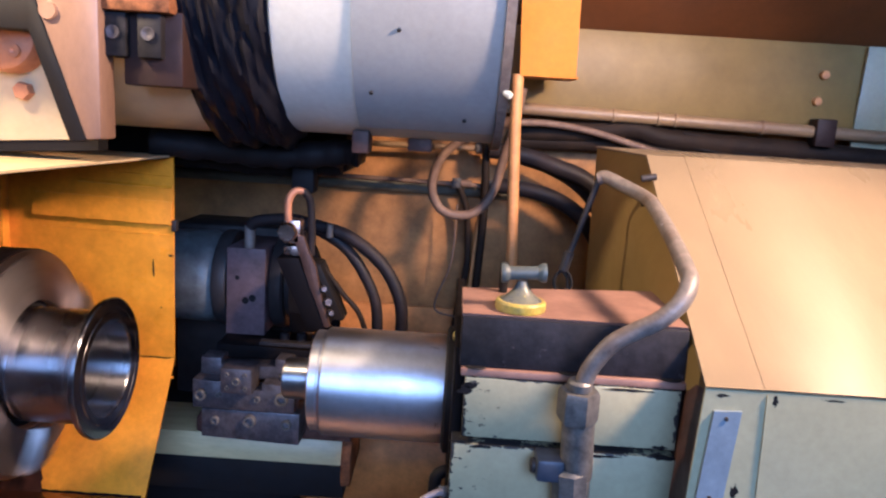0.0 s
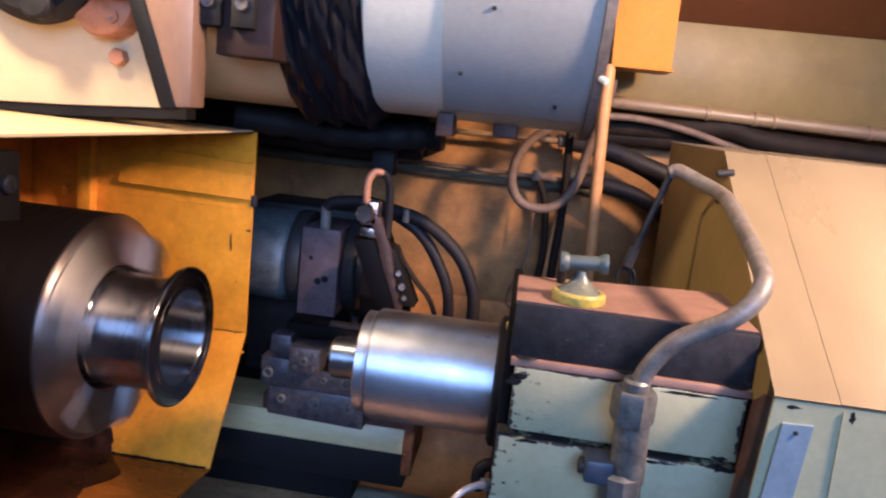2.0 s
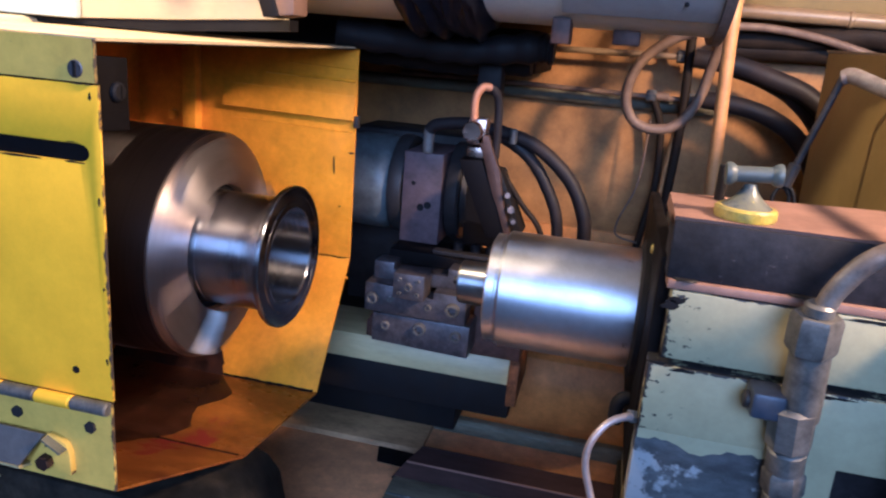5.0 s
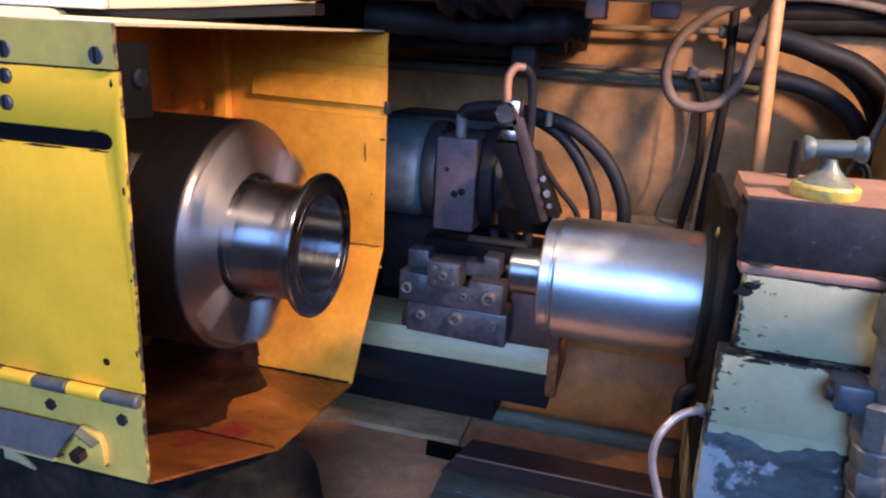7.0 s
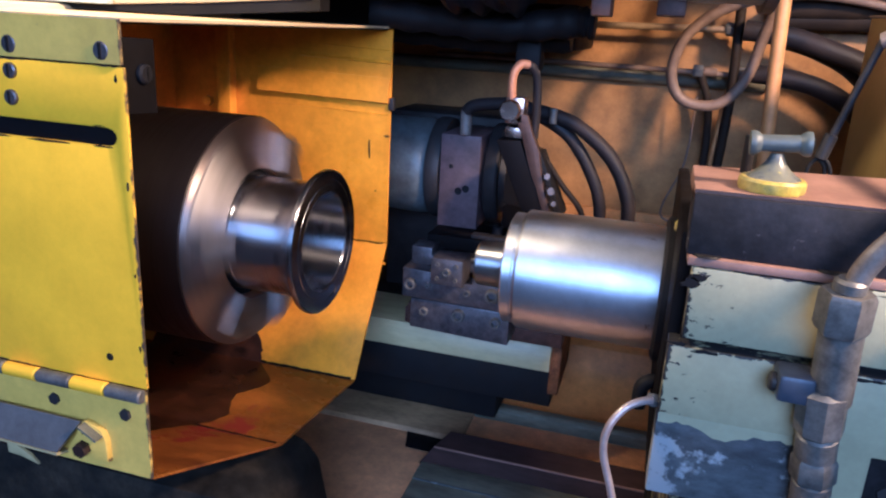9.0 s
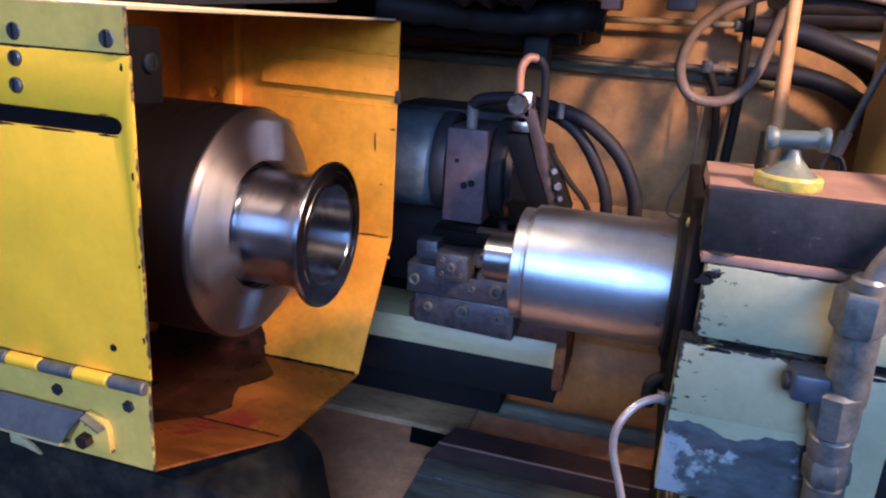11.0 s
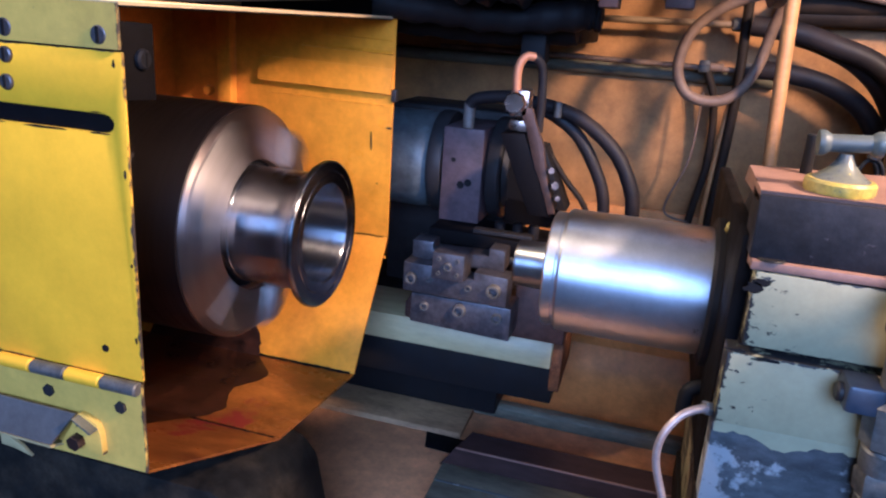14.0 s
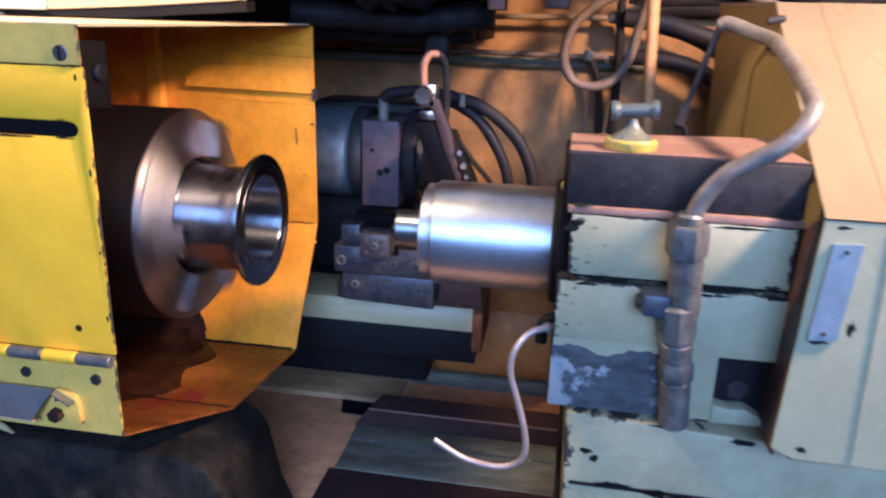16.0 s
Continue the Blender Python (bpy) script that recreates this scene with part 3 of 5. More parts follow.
wb = box(-5.1, 6.1, -4.3, -4.2, 0, 1.55, 0)
box(-5.1, 6.1, -4.3, -4.2, 3.95, 4.2, 0, wb)
box(-5.1, -0.25, -4.3, -4.2, 1.55, 3.95, 0, wb)
# the second opening is made up too, for the bore's fill light
box(2.85, 3.00, -4.3, -4.2, 1.55, 3.95, 0, wb)
box(5.20, 6.1, -4.3, -4.2, 1.55, 3.95, 0, wb)
solid("wall_south", wb, "plaster", "plaster workshop wall with a window opening", kind="structure")

# ---- machine enclosure: back wall, upper beam, bed ----
solid("wall_back", box(-0.9, 1.7, 0.95, 0.97, 0.30, 1.46, 0), "wall", "ochre painted sheet back wall of the lathe", kind="structure")
solid("wall_lower", box(0.10, 1.42, 0.938, 0.949, 0.6135, 1.02, 0.001), "wall_low", "orange-brown oily lower sheet of the back wall", kind="structure")
solid("wall_upper", prism([(0.90, 1.46), (0.905, 1.63), (0.94, 1.63), (0.97, 1.46)], "x", -0.9, 1.7), "wall_top", "cream painted upper beam of the lathe enclosure", kind="structure")
solid("wall_upper_end", prism([(1.292, 1.40), (1.300, 1.628), (1.60, 1.628), (1.60, 1.40)], "y", 0.8935, 0.8995, 0.001), "mint_plain", "mint painted end of the upper beam", kind="structure")
solid("ceiling_enclosure", prism([(0.94, 1.63), (0.55, 2.05), (0.55, 2.07), (0.96, 1.65)], "x", -0.9, 1.7, 0), "brown", "brown sheet canopy above the back wall", kind="structure")
solid("wall_end", box(1.45, 1.47, 0.05, 0.95, 0.3, 1.63, 0), "wall_top", "cream sheet end wall of the enclosure", kind="structure")
solid("bed_floor", box(-0.9, 1.6, 0.06, 0.765, 0.50, 0.597, 0.002), "bed_brown", "brown oil-stained sheet over the lathe bed", kind="structure")
solid("bed_lip", prism([(0.765, 0.50), (0.765, 0.618), (0.772, 0.624), (0.790, 0.624), (0.800, 0.612), (0.800, 0.50)], "x", -0.9, 1.6, 0.0015), "bed_rail", "grey-green oily lip along the lathe bed", kind="structure")
solid("bed_pan", prism([(0.8005, 0.50), (0.8005, 0.6125), (0.850, 0.616), (0.895, 0.635), (0.925, 0.672), (0.937, 0.715), (0.9375, 0.50)], "x", -0.9, 1.42, 0), "wall_low", "orange-brown oily pan curving up to the back wall", kind="structure")
solid("bed_shelf", prism([(0.655, 0.5975), (0.66, 0.607), (0.764, 0.612), (0.764, 0.5975)], "x", -0.9, 0.16, 0.001), "bed_pale", "raised worn strip on the bed sheet", kind="structure")
solid("base_machine", box(-0.9, 1.6, 0.10, 0.97, 0.0, 0.50, 0.01), "bed", "dark lathe base standing on the floor", kind="structure")
hs = box(-1.0, -0.33, 0.03, 0.93, 0.90, 1.36, 0.01)
solid("headstock", hs, "cream", "cream painted headstock housing behind the chuck", "headstock", kind="structure")
solid("bed_apron", prism([(-0.95, 0.60), (-0.95, 0.795), (-0.02, 0.792), (0.018, 0.780), (0.040, 0.755), (0.048, 0.715), (0.060, 0.66), (0.085, 0.60)], "y", 0.12, 0.30, 0.010), "bed_dark", "black oily casting below the spindle guard", kind="structure")


# ---- spindle guard ----
def rim(y):
    return -0.003 + 0.105 * y


def sheet(p, q, x0, t, bm=None, ends=(None, None)):
    """A bent sheet's one flat: from p to q in (y, z), from x0 to the guard's slanting rim, t thick to the inside."""
    (y0, z0), (y1, z1) = p, q
    d = Vector((y1 - y0, z1 - z0)).normalized()
    ny, nz = -d.y * t, d.x * t
    c = []
    for y, z in (p, q):
        a = [(x0, y, z), (rim(y), y, z), (rim(y) - 0.0003, y + ny, z + nz), (x0, y + ny, z + nz)]
        c += a
    return hexa(c, bm)


def spindle_guard():
    rnd = random.Random(11)
    g = thing("spindle_guard", (-0.25, 0.26, 0.80), "yellow painted sheet-metal guard round the chuck, oily inside", "guard")
    # front: fixed strip, door halves with the slot between them, lower strip
    part("top_strip", sheet((0.0, 1.3125), (0.0, 1.350), -0.62, 0.003), "yellow_dull", g)
    part("front_door", prism([(-0.62, 1.002), (rim(0), 1.002), (rim(0), 1.3105), (-0.62, 1.3105), (-0.62, 1.2585), (-0.026, 1.2570), (-0.020, 1.2555), (-0.0165, 1.2520), (-0.0155, 1.2485), (-0.0168, 1.2450), (-0.020, 1.2420), (-0.026, 1.2405), (-0.62, 1.2400)], "y", 0.0, 0.003, 0.0006), "yellow_edge", g, "yellow door panel with a long slot and chipped edge")
    # flat black strip in place of the slot's shaded depth
    part("slot_shade", box(-0.60, -0.012, 0.0031, 0.0037, 1.232, 1.266, 0), "pitch", g, "black strip behind the slot, painted for its deep shade")
    part("lower_strip", sheet((0.0, 0.902), (0.0, 1.000), -0.62, 0.003), "yellow_dull", g, "grimy yellow strip under the hinge")
    # added dark sheet: makes the front's inside look unlit, also mirrored in the pipe
    part("front_shade_sheet", hexa([(-0.62, 0.0040, 0.90), (rim(0) - 0.004, 0.0040, 0.90), (rim(0) - 0.004, 0.0055, 0.90), (-0.62, 0.0055, 0.90), (-0.62, 0.0040, 1.345), (rim(0) - 0.004, 0.0040, 1.345), (rim(0) - 0.004, 0.0055, 1.345), (-0.62, 0.0055, 1.345)]), "inner_dark", g, "dark sheet added inside the front for its unlit look")
    # shell
    part("top_panel", sheet((0.0, 1.3515), (0.512, 1.353), -0.62, -0.003), "yellow_dusty", g, "dusty pale yellow top")
    part("back_panel", sheet((0.512, 1.352), (0.512, 1.022), -0.62, -0.003), "yellow_in", g, "orange-yellow oily back panel")
    part("back_lower_panel", sheet((0.512, 1.020), (0.417, 0.822), -0.62, -0.003), "yellow_in", g, "sloping oily yellow panel")
    part("bottom_panel", sheet((0.415, 0.820), (0.222, 0.815), -0.62, -0.003), "oil_shade_floor", g, "oil-stained bottom panel, colour darkened for shade")
    part("bottom_panel", sheet((0.220, 0.815), (0.0, 0.900), -0.62, -0.003), "oil_shade_floor", g, "sloping oil-stained bottom panel, colour darkened for shade")
    for z0, z1, x0, t in ((1.247, 1.283, -0.172, 0.012), (1.228, 1.2305, -0.16, 0.004), (1.304, 1.309, -0.10, 0.006), (1.322, 1.325, -0.06, 0.004), (0.990, 0.9925, -0.30, 0.003)):
        part("rib", hexa([(x0, 0.512 - t, z0), (rim(0.51) - 0.002, 0.512 - t, z0 - 0.004), (rim(0.51) - 0.002, 0.5115, z0 - 0.006), (x0, 0.5115, z0 - 0.002),
                          (x0, 0.512 - t * 0.4, z1), (rim(0.51) - 0.002, 0.512 - t * 0.4, z1 - 0.004), (rim(0.51) - 0.002, 0.5115, z1 - 0.004), (x0, 0.5115, z1)]), "yellow_in", g)
    part("notch_latch", box(0.048, 0.056, 0.505, 0.516, 1.232, 1.250, 0.001), "dark", g, "small black latch")
    for y, z, r, x0 in ((0.4135, 0.8245, 0.0024, -0.26), (0.508, 1.0205, 0.0011, -0.12), (0.217, 0.8195, 0.0018, -0.30)):
        n = 14
        part("oily_seam", sweep([(x0 + (rim(y) - 0.006 - x0) * k / n, y, z + 0.0006 * math.sin(2.3 * k)) for k in range(n + 1)], r * 0.8, 6, 4, ripple=0.22), "pitch", g, "black oily seam")
    # the chuck's shadow, drawn as a ragged-edged black sheet under and behind it
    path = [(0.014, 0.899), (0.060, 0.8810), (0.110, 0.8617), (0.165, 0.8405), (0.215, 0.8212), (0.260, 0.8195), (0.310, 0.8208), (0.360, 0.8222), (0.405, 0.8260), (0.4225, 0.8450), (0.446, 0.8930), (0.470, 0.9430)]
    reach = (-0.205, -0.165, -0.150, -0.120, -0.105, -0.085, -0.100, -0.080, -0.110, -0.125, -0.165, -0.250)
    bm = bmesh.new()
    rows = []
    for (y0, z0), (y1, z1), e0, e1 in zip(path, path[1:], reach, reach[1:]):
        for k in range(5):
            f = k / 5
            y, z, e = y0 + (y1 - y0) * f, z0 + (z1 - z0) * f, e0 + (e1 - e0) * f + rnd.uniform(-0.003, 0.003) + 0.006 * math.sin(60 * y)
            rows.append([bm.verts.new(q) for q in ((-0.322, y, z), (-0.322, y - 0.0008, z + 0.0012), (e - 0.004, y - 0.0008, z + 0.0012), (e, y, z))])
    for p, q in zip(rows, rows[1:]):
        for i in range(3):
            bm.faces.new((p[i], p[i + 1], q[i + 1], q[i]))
    part("chuck_shade_sheet", bm, "chuck_shade", g, "ragged black sheet, mostly the chuck's painted shadow")
    # screws in the front
    for x, z, r in ((-0.023, 1.3235, 0.0085), (-0.122, 1.3235, 0.0085), (-0.1255, 1.300, 0.0072), (-0.1275, 1.276, 0.0072), (-0.27, 1.3235, 0.0085), (-0.42, 1.3235, 0.0085)):
        s = slot_screw((x, -0.0005, z), r, g, "holder")
        part("slot", hexa([(x - r * .18, -r * .42 - .0012, z - r * .8), (x + r * .18, -r * .42 - .0012, z - r * .8), (x + r * .18, -.001, z - r * .8), (x - r * .18, -.001, z - r * .8),
                           (x - r * .18, -r * .42 - .0012, z + r * .8), (x + r * .18, -r * .42 - .0012, z + r * .8), (x + r * .18, -.001, z + r * .8), (x - r * .18, -.001, z + r * .8)]), "gap", s)
    part("hole", turned([(0, 0), (0, 0.0042), (0.001, 0.0036), (0.001, 0)], (-0.044, 0.0002, 1.030), (0, -1, 0), 16), "gap", g)
    # places where the paint has chipped off round the slot and the edges
    for x, z, w, h in ((-0.032, 1.2396, 0.030, 0.0024), (-0.088, 1.2392, 0.055, 0.0032), (-0.165, 1.2390, 0.070, 0.0040), (-0.034, 1.2580, 0.012, 0.0016), (-0.012, 1.300, 0.0040, 0.008), (-0.0075, 1.205, 0.0028, 0.010), (-0.007, 1.12, 0.0026, 0.006), (-0.0075, 1.045, 0.003, 0.008)):
        n = 11
        ring = [(x + 0.5 * w * rnd.uniform(0.55, 1.1) * math.cos(6.283 * k / n), z + 0.5 * h * rnd.uniform(0.5, 1.15) * math.sin(6.283 * k / n)) for k in range(n)]
        part("paint_chip", prism(ring, "y", -0.0003, 0.0002, 0), "darkface", g, "bare dark metal where paint chipped off")
    for x, z, w, h in ((0.018, 1.170, 0.0028, 0.030), (0.046, 1.192, 0.0100, 0.0035), (0.030, 1.105, 0.0030, 0.0030), (-0.010, 0.985, 0.0040, 0.0030)):
        n = 9
        ring = [(x + 0.5 * w * rnd.uniform(0.6, 1.1) * math.cos(6.283 * k / n) - 0.04 * (0.5 * h * math.sin(6.283 * k / n)), z + 0.5 * h * math.sin(6.283 * k / n)) for k in range(n)]
        part("scratch", prism(ring, "y", 0.5080, 0.5092, 0), "maroon", g, "dark scratch in the paint")
    # hinge
    for k in range(14):
        x1 = -0.004 - k * 0.042
        part("hinge_knuckle", rod((x1, -0.006, 0.9965), (x1 - 0.0412, -0.006, 0.9965), 0.0072, 20), "fitting" if k % 2 == 0 else "yellow", g)
    part("hinge_leaf", box(-0.60, -0.004, -0.0026, -0.0005, 0.968, 0.992, 0), "yellow", g)
    for x in (-0.028, -0.115, -0.30, -0.45):
        part("hex_bolt", hexnut((x, 0.0, 0.971), (x, -0.006, 0.971), 0.0068), "dark", g)
    # inner bracket
    b = part("inner_bracket", prism([(0.003, 1.270), (0.046, 1.267), (0.046, 1.334), (0.003, 1.336)], "x", -0.022, -0.006), "pitch", g, "dark steel bracket")
    part("screw", turned([(0, 0), (0, 0.009), (0.003, 0.009), (0.005, 0.007), (0.005, 0)], (-0.005, 0.027, 1.304), (1, 0, 0), 18), "darkface", b)
    part("screw_slot", box(0.0, 0.0004, 0.0265, 0.0285, 1.298, 1.310, 0), "pitch", b)
    # added dark sheet that cuts bounced light below the top
    part("roof_shade_sheet", hexa([(-0.325, 0.007, 1.3465), (rim(0) - 0.006, 0.007, 1.3465), (rim(0.5) - 0.006, 0.508, 1.3475), (-0.325, 0.508, 1.3475), (-0.325, 0.007, 1.3500), (rim(0) - 0.006, 0.007, 1.3500), (rim(0.5) - 0.006, 0.508, 1.3505), (-0.325, 0.508, 1.3505)]), "inner_dark", g, "dark sheet added under the top to deepen its shade")
    part("inner_end", box(-0.329, -0.3265, 0.007, 0.508, 0.905, 1.346, 0), "yellow_in", g, "grimy inner end plate")
    part("inner_upright", box(-0.236, -0.212, 0.488, 0.508, 1.03, 1.345, 0.002), "yellow_in", g)
    part("inner_bolt", hexnut((-0.262, 0.5085, 1.222), (-0.262, 0.4985, 1.222), 0.0085), "yellow_in", g)
    # grey chute bracket on the lower strip
    c = part("chute", hexa([(-0.40, -0.012, 0.958), (-0.077, -0.012, 0.957), (-0.102, -0.022, 0.921), (-0.40, -0.022, 0.925),
                            (-0.40, -0.009, 0.957), (-0.077, -0.009, 0.956), (-0.102, -0.019, 0.920), (-0.40, -0.019, 0.924)]), "chute_grey", g, "grey sheet chute lip")
    part("chute_edge", hexa([(-0.40, -0.0226, 0.9245), (-0.101, -0.0226, 0.9205), (-0.100, -0.004, 0.915), (-0.40, -0.004, 0.919), (-0.40, -0.0226, 0.9215), (-0.101, -0.0226, 0.9178), (-0.100, -0.004, 0.9125), (-0.40, -0.004, 0.916)]), "bar", c, "dull cream folded edge")
    w = part("gusset", prism([(-0.0755, 0.957), (-0.066, 0.955), (-0.054, 0.949), (-0.050, 0.938), (-0.049, 0.914), (-0.100, 0.9165)], "y", -0.010, -0.0012, 0.0008), "yellow_dull", g, "yellow corner gusset")
    part("gusset_rib", hexa([(-0.074, -0.020, 0.956), (-0.052, -0.020, 0.944), (-0.052, -0.010, 0.944), (-0.074, -0.010, 0.956), (-0.074, -0.020, 0.9535), (-0.054, -0.020, 0.9420), (-0.054, -0.010, 0.9420), (-0.074, -0.010, 0.9535)]), "bed_rail", w)
    part("gusset_shadow", prism([(-0.0745, 0.9535), (-0.0600, 0.9445), (-0.0790, 0.9410)], "y", -0.0106, -0.0101, 0), "pitch", w)
    part("bolt", hexnut((-0.077, -0.009, 0.926), (-0.077, -0.019, 0.926), 0.0085), "maroon", w)
    part("leg", prism([(-0.178, 0.918), (-0.166, 0.917), (-0.164, 0.908), (-0.150, 0.902), (-0.138, 0.892), (-0.160, 0.897), (-0.177, 0.898)], "y", -0.012, -0.008, 0.0006), "bar", c, "bent cream leg")
    return g


spindle_guard()

# ---- chuck and workpiece ----
AY, AZ = 0.262, 1.092


def chuck():
    c = thing("lathe_chuck", (-0.06, AY, AZ), "dark steel lathe chuck with bright machined jaws, turning", "chuck")
    part("body", turned([(-0.33, 0), (-0.33, 0.1455), (-0.326, 0.1478), (-0.215, 0.1478), (-0.212, 0.1455), (-0.206, 0.1455), (-0.203, 0.1478), (-0.0465, 0.1478), (-0.0450, 0.1466), (-0.0460, 0.116), (-0.0480, 0.115), (-0.0480, 0)], (0, AY, AZ), seg=96), "chuck", c)
    part("face_plate", turned([(-0.052, 0.0815), (-0.0335, 0.0818), (-0.0325, 0.084), (-0.0405, 0.1430), (-0.0430, 0.1462), (-0.052, 0.1464)], (0, AY, AZ), seg=96, closed=True), "jaw", c, "bright face-turned steel plate")
    for k in range(3):
        am = radians(120 * k + 60)
        bm = bmesh.new()
        n = 16
        rings = []
        for i in range(n + 1):
            # a stepped jaw: the raised pad tapers off towards both flanks and is notched at its trailing side
            s = 2.0 * i / n - 1.0
            a = am + radians(34) * s
            proud = 0.0045 + 0.015 * (s > 0.45)
            outer = 0.1395 - 0.006 * (abs(s) > 0.85) + 0.002 * math.sin(5 * s)
            ring = []
            for r, x in ((0.084, -0.037), (0.084, -0.0325 + proud), (0.092, -0.0315 + proud), (outer - 0.004, -0.0390 + proud), (outer, -0.0415 + proud), (outer + 0.001, -0.044)):
                ring.append(bm.verts.new((x, AY + r * math.cos(a), AZ + r * math.sin(a))))
            rings.append(ring)
        m = len(rings[0])
        for p, q in zip(rings, rings[1:]):
            for i in range(m):
                j = (i + 1) % m
                bm.faces.new((p[i], p[j], q[j], q[i]))
        bm.faces.new(rings[0])
        bm.faces.new(rings[-1])
        part("jaw", bm, "jaw_pad", c, "worn bright steel jaw with a step")
    for k in range(3):
        bm = box(-0.255, -0.120, AY - 0.010, AY + 0.010, AZ + 0.1440, AZ + 0.1492, 0.0012)
        bmesh.ops.rotate(bm, verts=bm.verts, cent=(0, AY, AZ), matrix=Matrix.Rotation(radians(120 * k - 20), 3, "X"))
        part("guide_key", bm, "jaw_pad", c, "worn bright guide key in the chuck's side")
    part("inner_ring", turned([(-0.085, 0.0738), (-0.044, 0.0738), (-0.044, 0.0815), (-0.085, 0.0815)], (0, AY, AZ), seg=64, closed=True), "gap", c, "black gap round the workpiece")
    return c


def workpiece():
    w = thing("workpiece_ferrule", (0.0, AY, AZ), "polished stainless pipe ferrule with a flared flange, held in the chuck", "workpiece")
    part("pipe", turned([(-0.075, 0.060), (-0.075, 0.0735), (-0.031, 0.0735), (-0.030, 0.0725), (-0.029, 0.0735), (0.028, 0.0735), (0.040, 0.0745), (0.048, 0.0780), (0.0530, 0.0850), (0.0555, 0.0900), (0.0575, 0.0912),
                        (0.0615, 0.0912), (0.0625, 0.0900), (0.0625, 0.0790), (0.0612, 0.0780), (0.0612, 0.0740), (0.0625, 0.0730), (0.0625, 0.0625), (0.0610, 0.0610), (-0.07, 0.060)], (0, AY, AZ), seg=96, closed=True), "polished", w)
    part("flange_face", turned([(0.0623, 0.0632), (0.0630, 0.0640), (0.0630, 0.0725), (0.0618, 0.0738), (0.0618, 0.0782), (0.0630, 0.0795), (0.0630, 0.0888), (0.0623, 0.0896)], (0, AY, AZ), seg=96, closed=True), "mirror_steel", w, "dark mirror-bright flange face with a groove")
    part("bore_plug", turned([(-0.072, 0), (-0.072, 0.0605), (-0.062, 0.0605), (-0.062, 0)], (0, AY, AZ), seg=48), "dark", w, "dark bottom of the bore")
    return w


CHUCK = chuck()
WORK = workpiece()
solid("spindle_nose", turned([(-0.36, 0), (-0.36, 0.15), (-0.335, 0.15), (-0.335, 0)], (0, AY, AZ), seg=48), "dark", "dark steel spindle nose behind the chuck", "spindle")


# ---- turret and tool post ----
def turret():
    t = thing("tool_turret", (0.12, 0.72, 0.95), "dark tool turret with a mauve steel block and coolant pipe", "turret")
    cy, cz = 0.745, 1.108
    # added plate, black to give the shade behind the arm
    part("arm_shadow_plate", prism([(0.196, 1.020), (0.290, 1.020), (0.292, 1.085), (0.255, 1.150), (0.240, 1.185), (0.196, 1.185)], "y", 0.70, 0.72, 0.001), "pitch", t, "black plate added as shade behind the tool arm")
    part("drum", turned([(-0.06, 0), (-0.06, 0.086), (0.030, 0.088), (0.048, 0.086), (0.056, 0.080), (0.066, 0.080), (0.066, 0)], (0, cy, cz), seg=64), "drum", t, "grey-blue cast drum")
    part("collar", turned([(0.060, 0), (0.060, 0.090), (0.064, 0.092), (0.082, 0.092), (0.086, 0.090), (0.086, 0)], (0, cy, cz), seg=64), "dark", t)
    b = part("block", box(0.089, 0.160, 0.657, 0.80, 1.021, 1.183, 0.002), "mauve", t, "mauve-brown steel block")
    for x, z, r in ((0.124, 1.086, 0.0065), (0.137, 1.091, 0.0065), (0.109, 1.128, 0.004)):
        part("screw_hole", turned([(0, 0), (0, r), (0.0006, r), (0.0006, r * .7), (0.0003, r * .4), (0.0003, 0)], (x, 0.657, z), (0, -1, 0), 16), "gap", b)
    part("tool_disc", turned([(0.166, 0), (0.166, 0.088), (0.170, 0.090), (0.186, 0.090), (0.190, 0.086), (0.190, 0.070), (0.200, 0.066), (0.200, 0)], (0, cy, cz), seg=64), "dark", t, "black tool disc")
    part("disc_neck", rod((0.158, cy, cz), (0.168, cy, cz), 0.06, 32), "gap", t)
    part("back_casting", box(-0.06, 0.20, 0.80, 0.93, 0.80, 1.20, 0.01), "dark", t)
    # this body is black to stand in for the shaded cavity
    part("arm", prism([(0.222, 1.140), (0.250, 1.185), (0.275, 1.180), (0.318, 1.085), (0.300, 1.085), (0.222, 1.095)], "y", 0.57, 0.62, 0.002), "gap", t, "black block filling the dark cavity beside the tool disc")
    part("arm_window", prism([(0.216, 1.105), (0.240, 1.105), (0.226, 1.160)], "y", 0.640, 0.650, 0.001), "drum", t)
    part("arm_plate", prism([(0.252, 1.250), (0.271, 1.249), (0.279, 1.227), (0.291, 1.202), (0.297, 1.172), (0.302, 1.150), (0.316, 1.110), (0.307, 1.108), (0.292, 1.149), (0.282, 1.171), (0.275, 1.191), (0.265, 1.222)], "y", 0.446, 0.456, 0.001), "arm_brown", t, "rust-brown curved clamping strip")
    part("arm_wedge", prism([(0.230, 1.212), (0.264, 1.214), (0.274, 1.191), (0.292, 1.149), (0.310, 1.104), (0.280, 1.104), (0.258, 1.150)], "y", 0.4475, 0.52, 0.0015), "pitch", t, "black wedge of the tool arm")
    part("clamp_cap", box(0.240, 0.264, 0.455, 0.50, 1.216, 1.230, 0.001), "brass", t, "bright steel clamp")
    part("pipe_nut", turned([(0, 0), (0, 0.013), (0.004, 0.015), (0.018, 0.015), (0.022, 0.012), (0.022, 0)], (0.249, 0.430, 1.255), (0, 1, 0), 8), "brass", t, "pinkish brass union nut")
    part("pipe_nut", box(0.240, 0.266, 0.446, 0.476, 1.236, 1.272, 0.003), "brass", t)
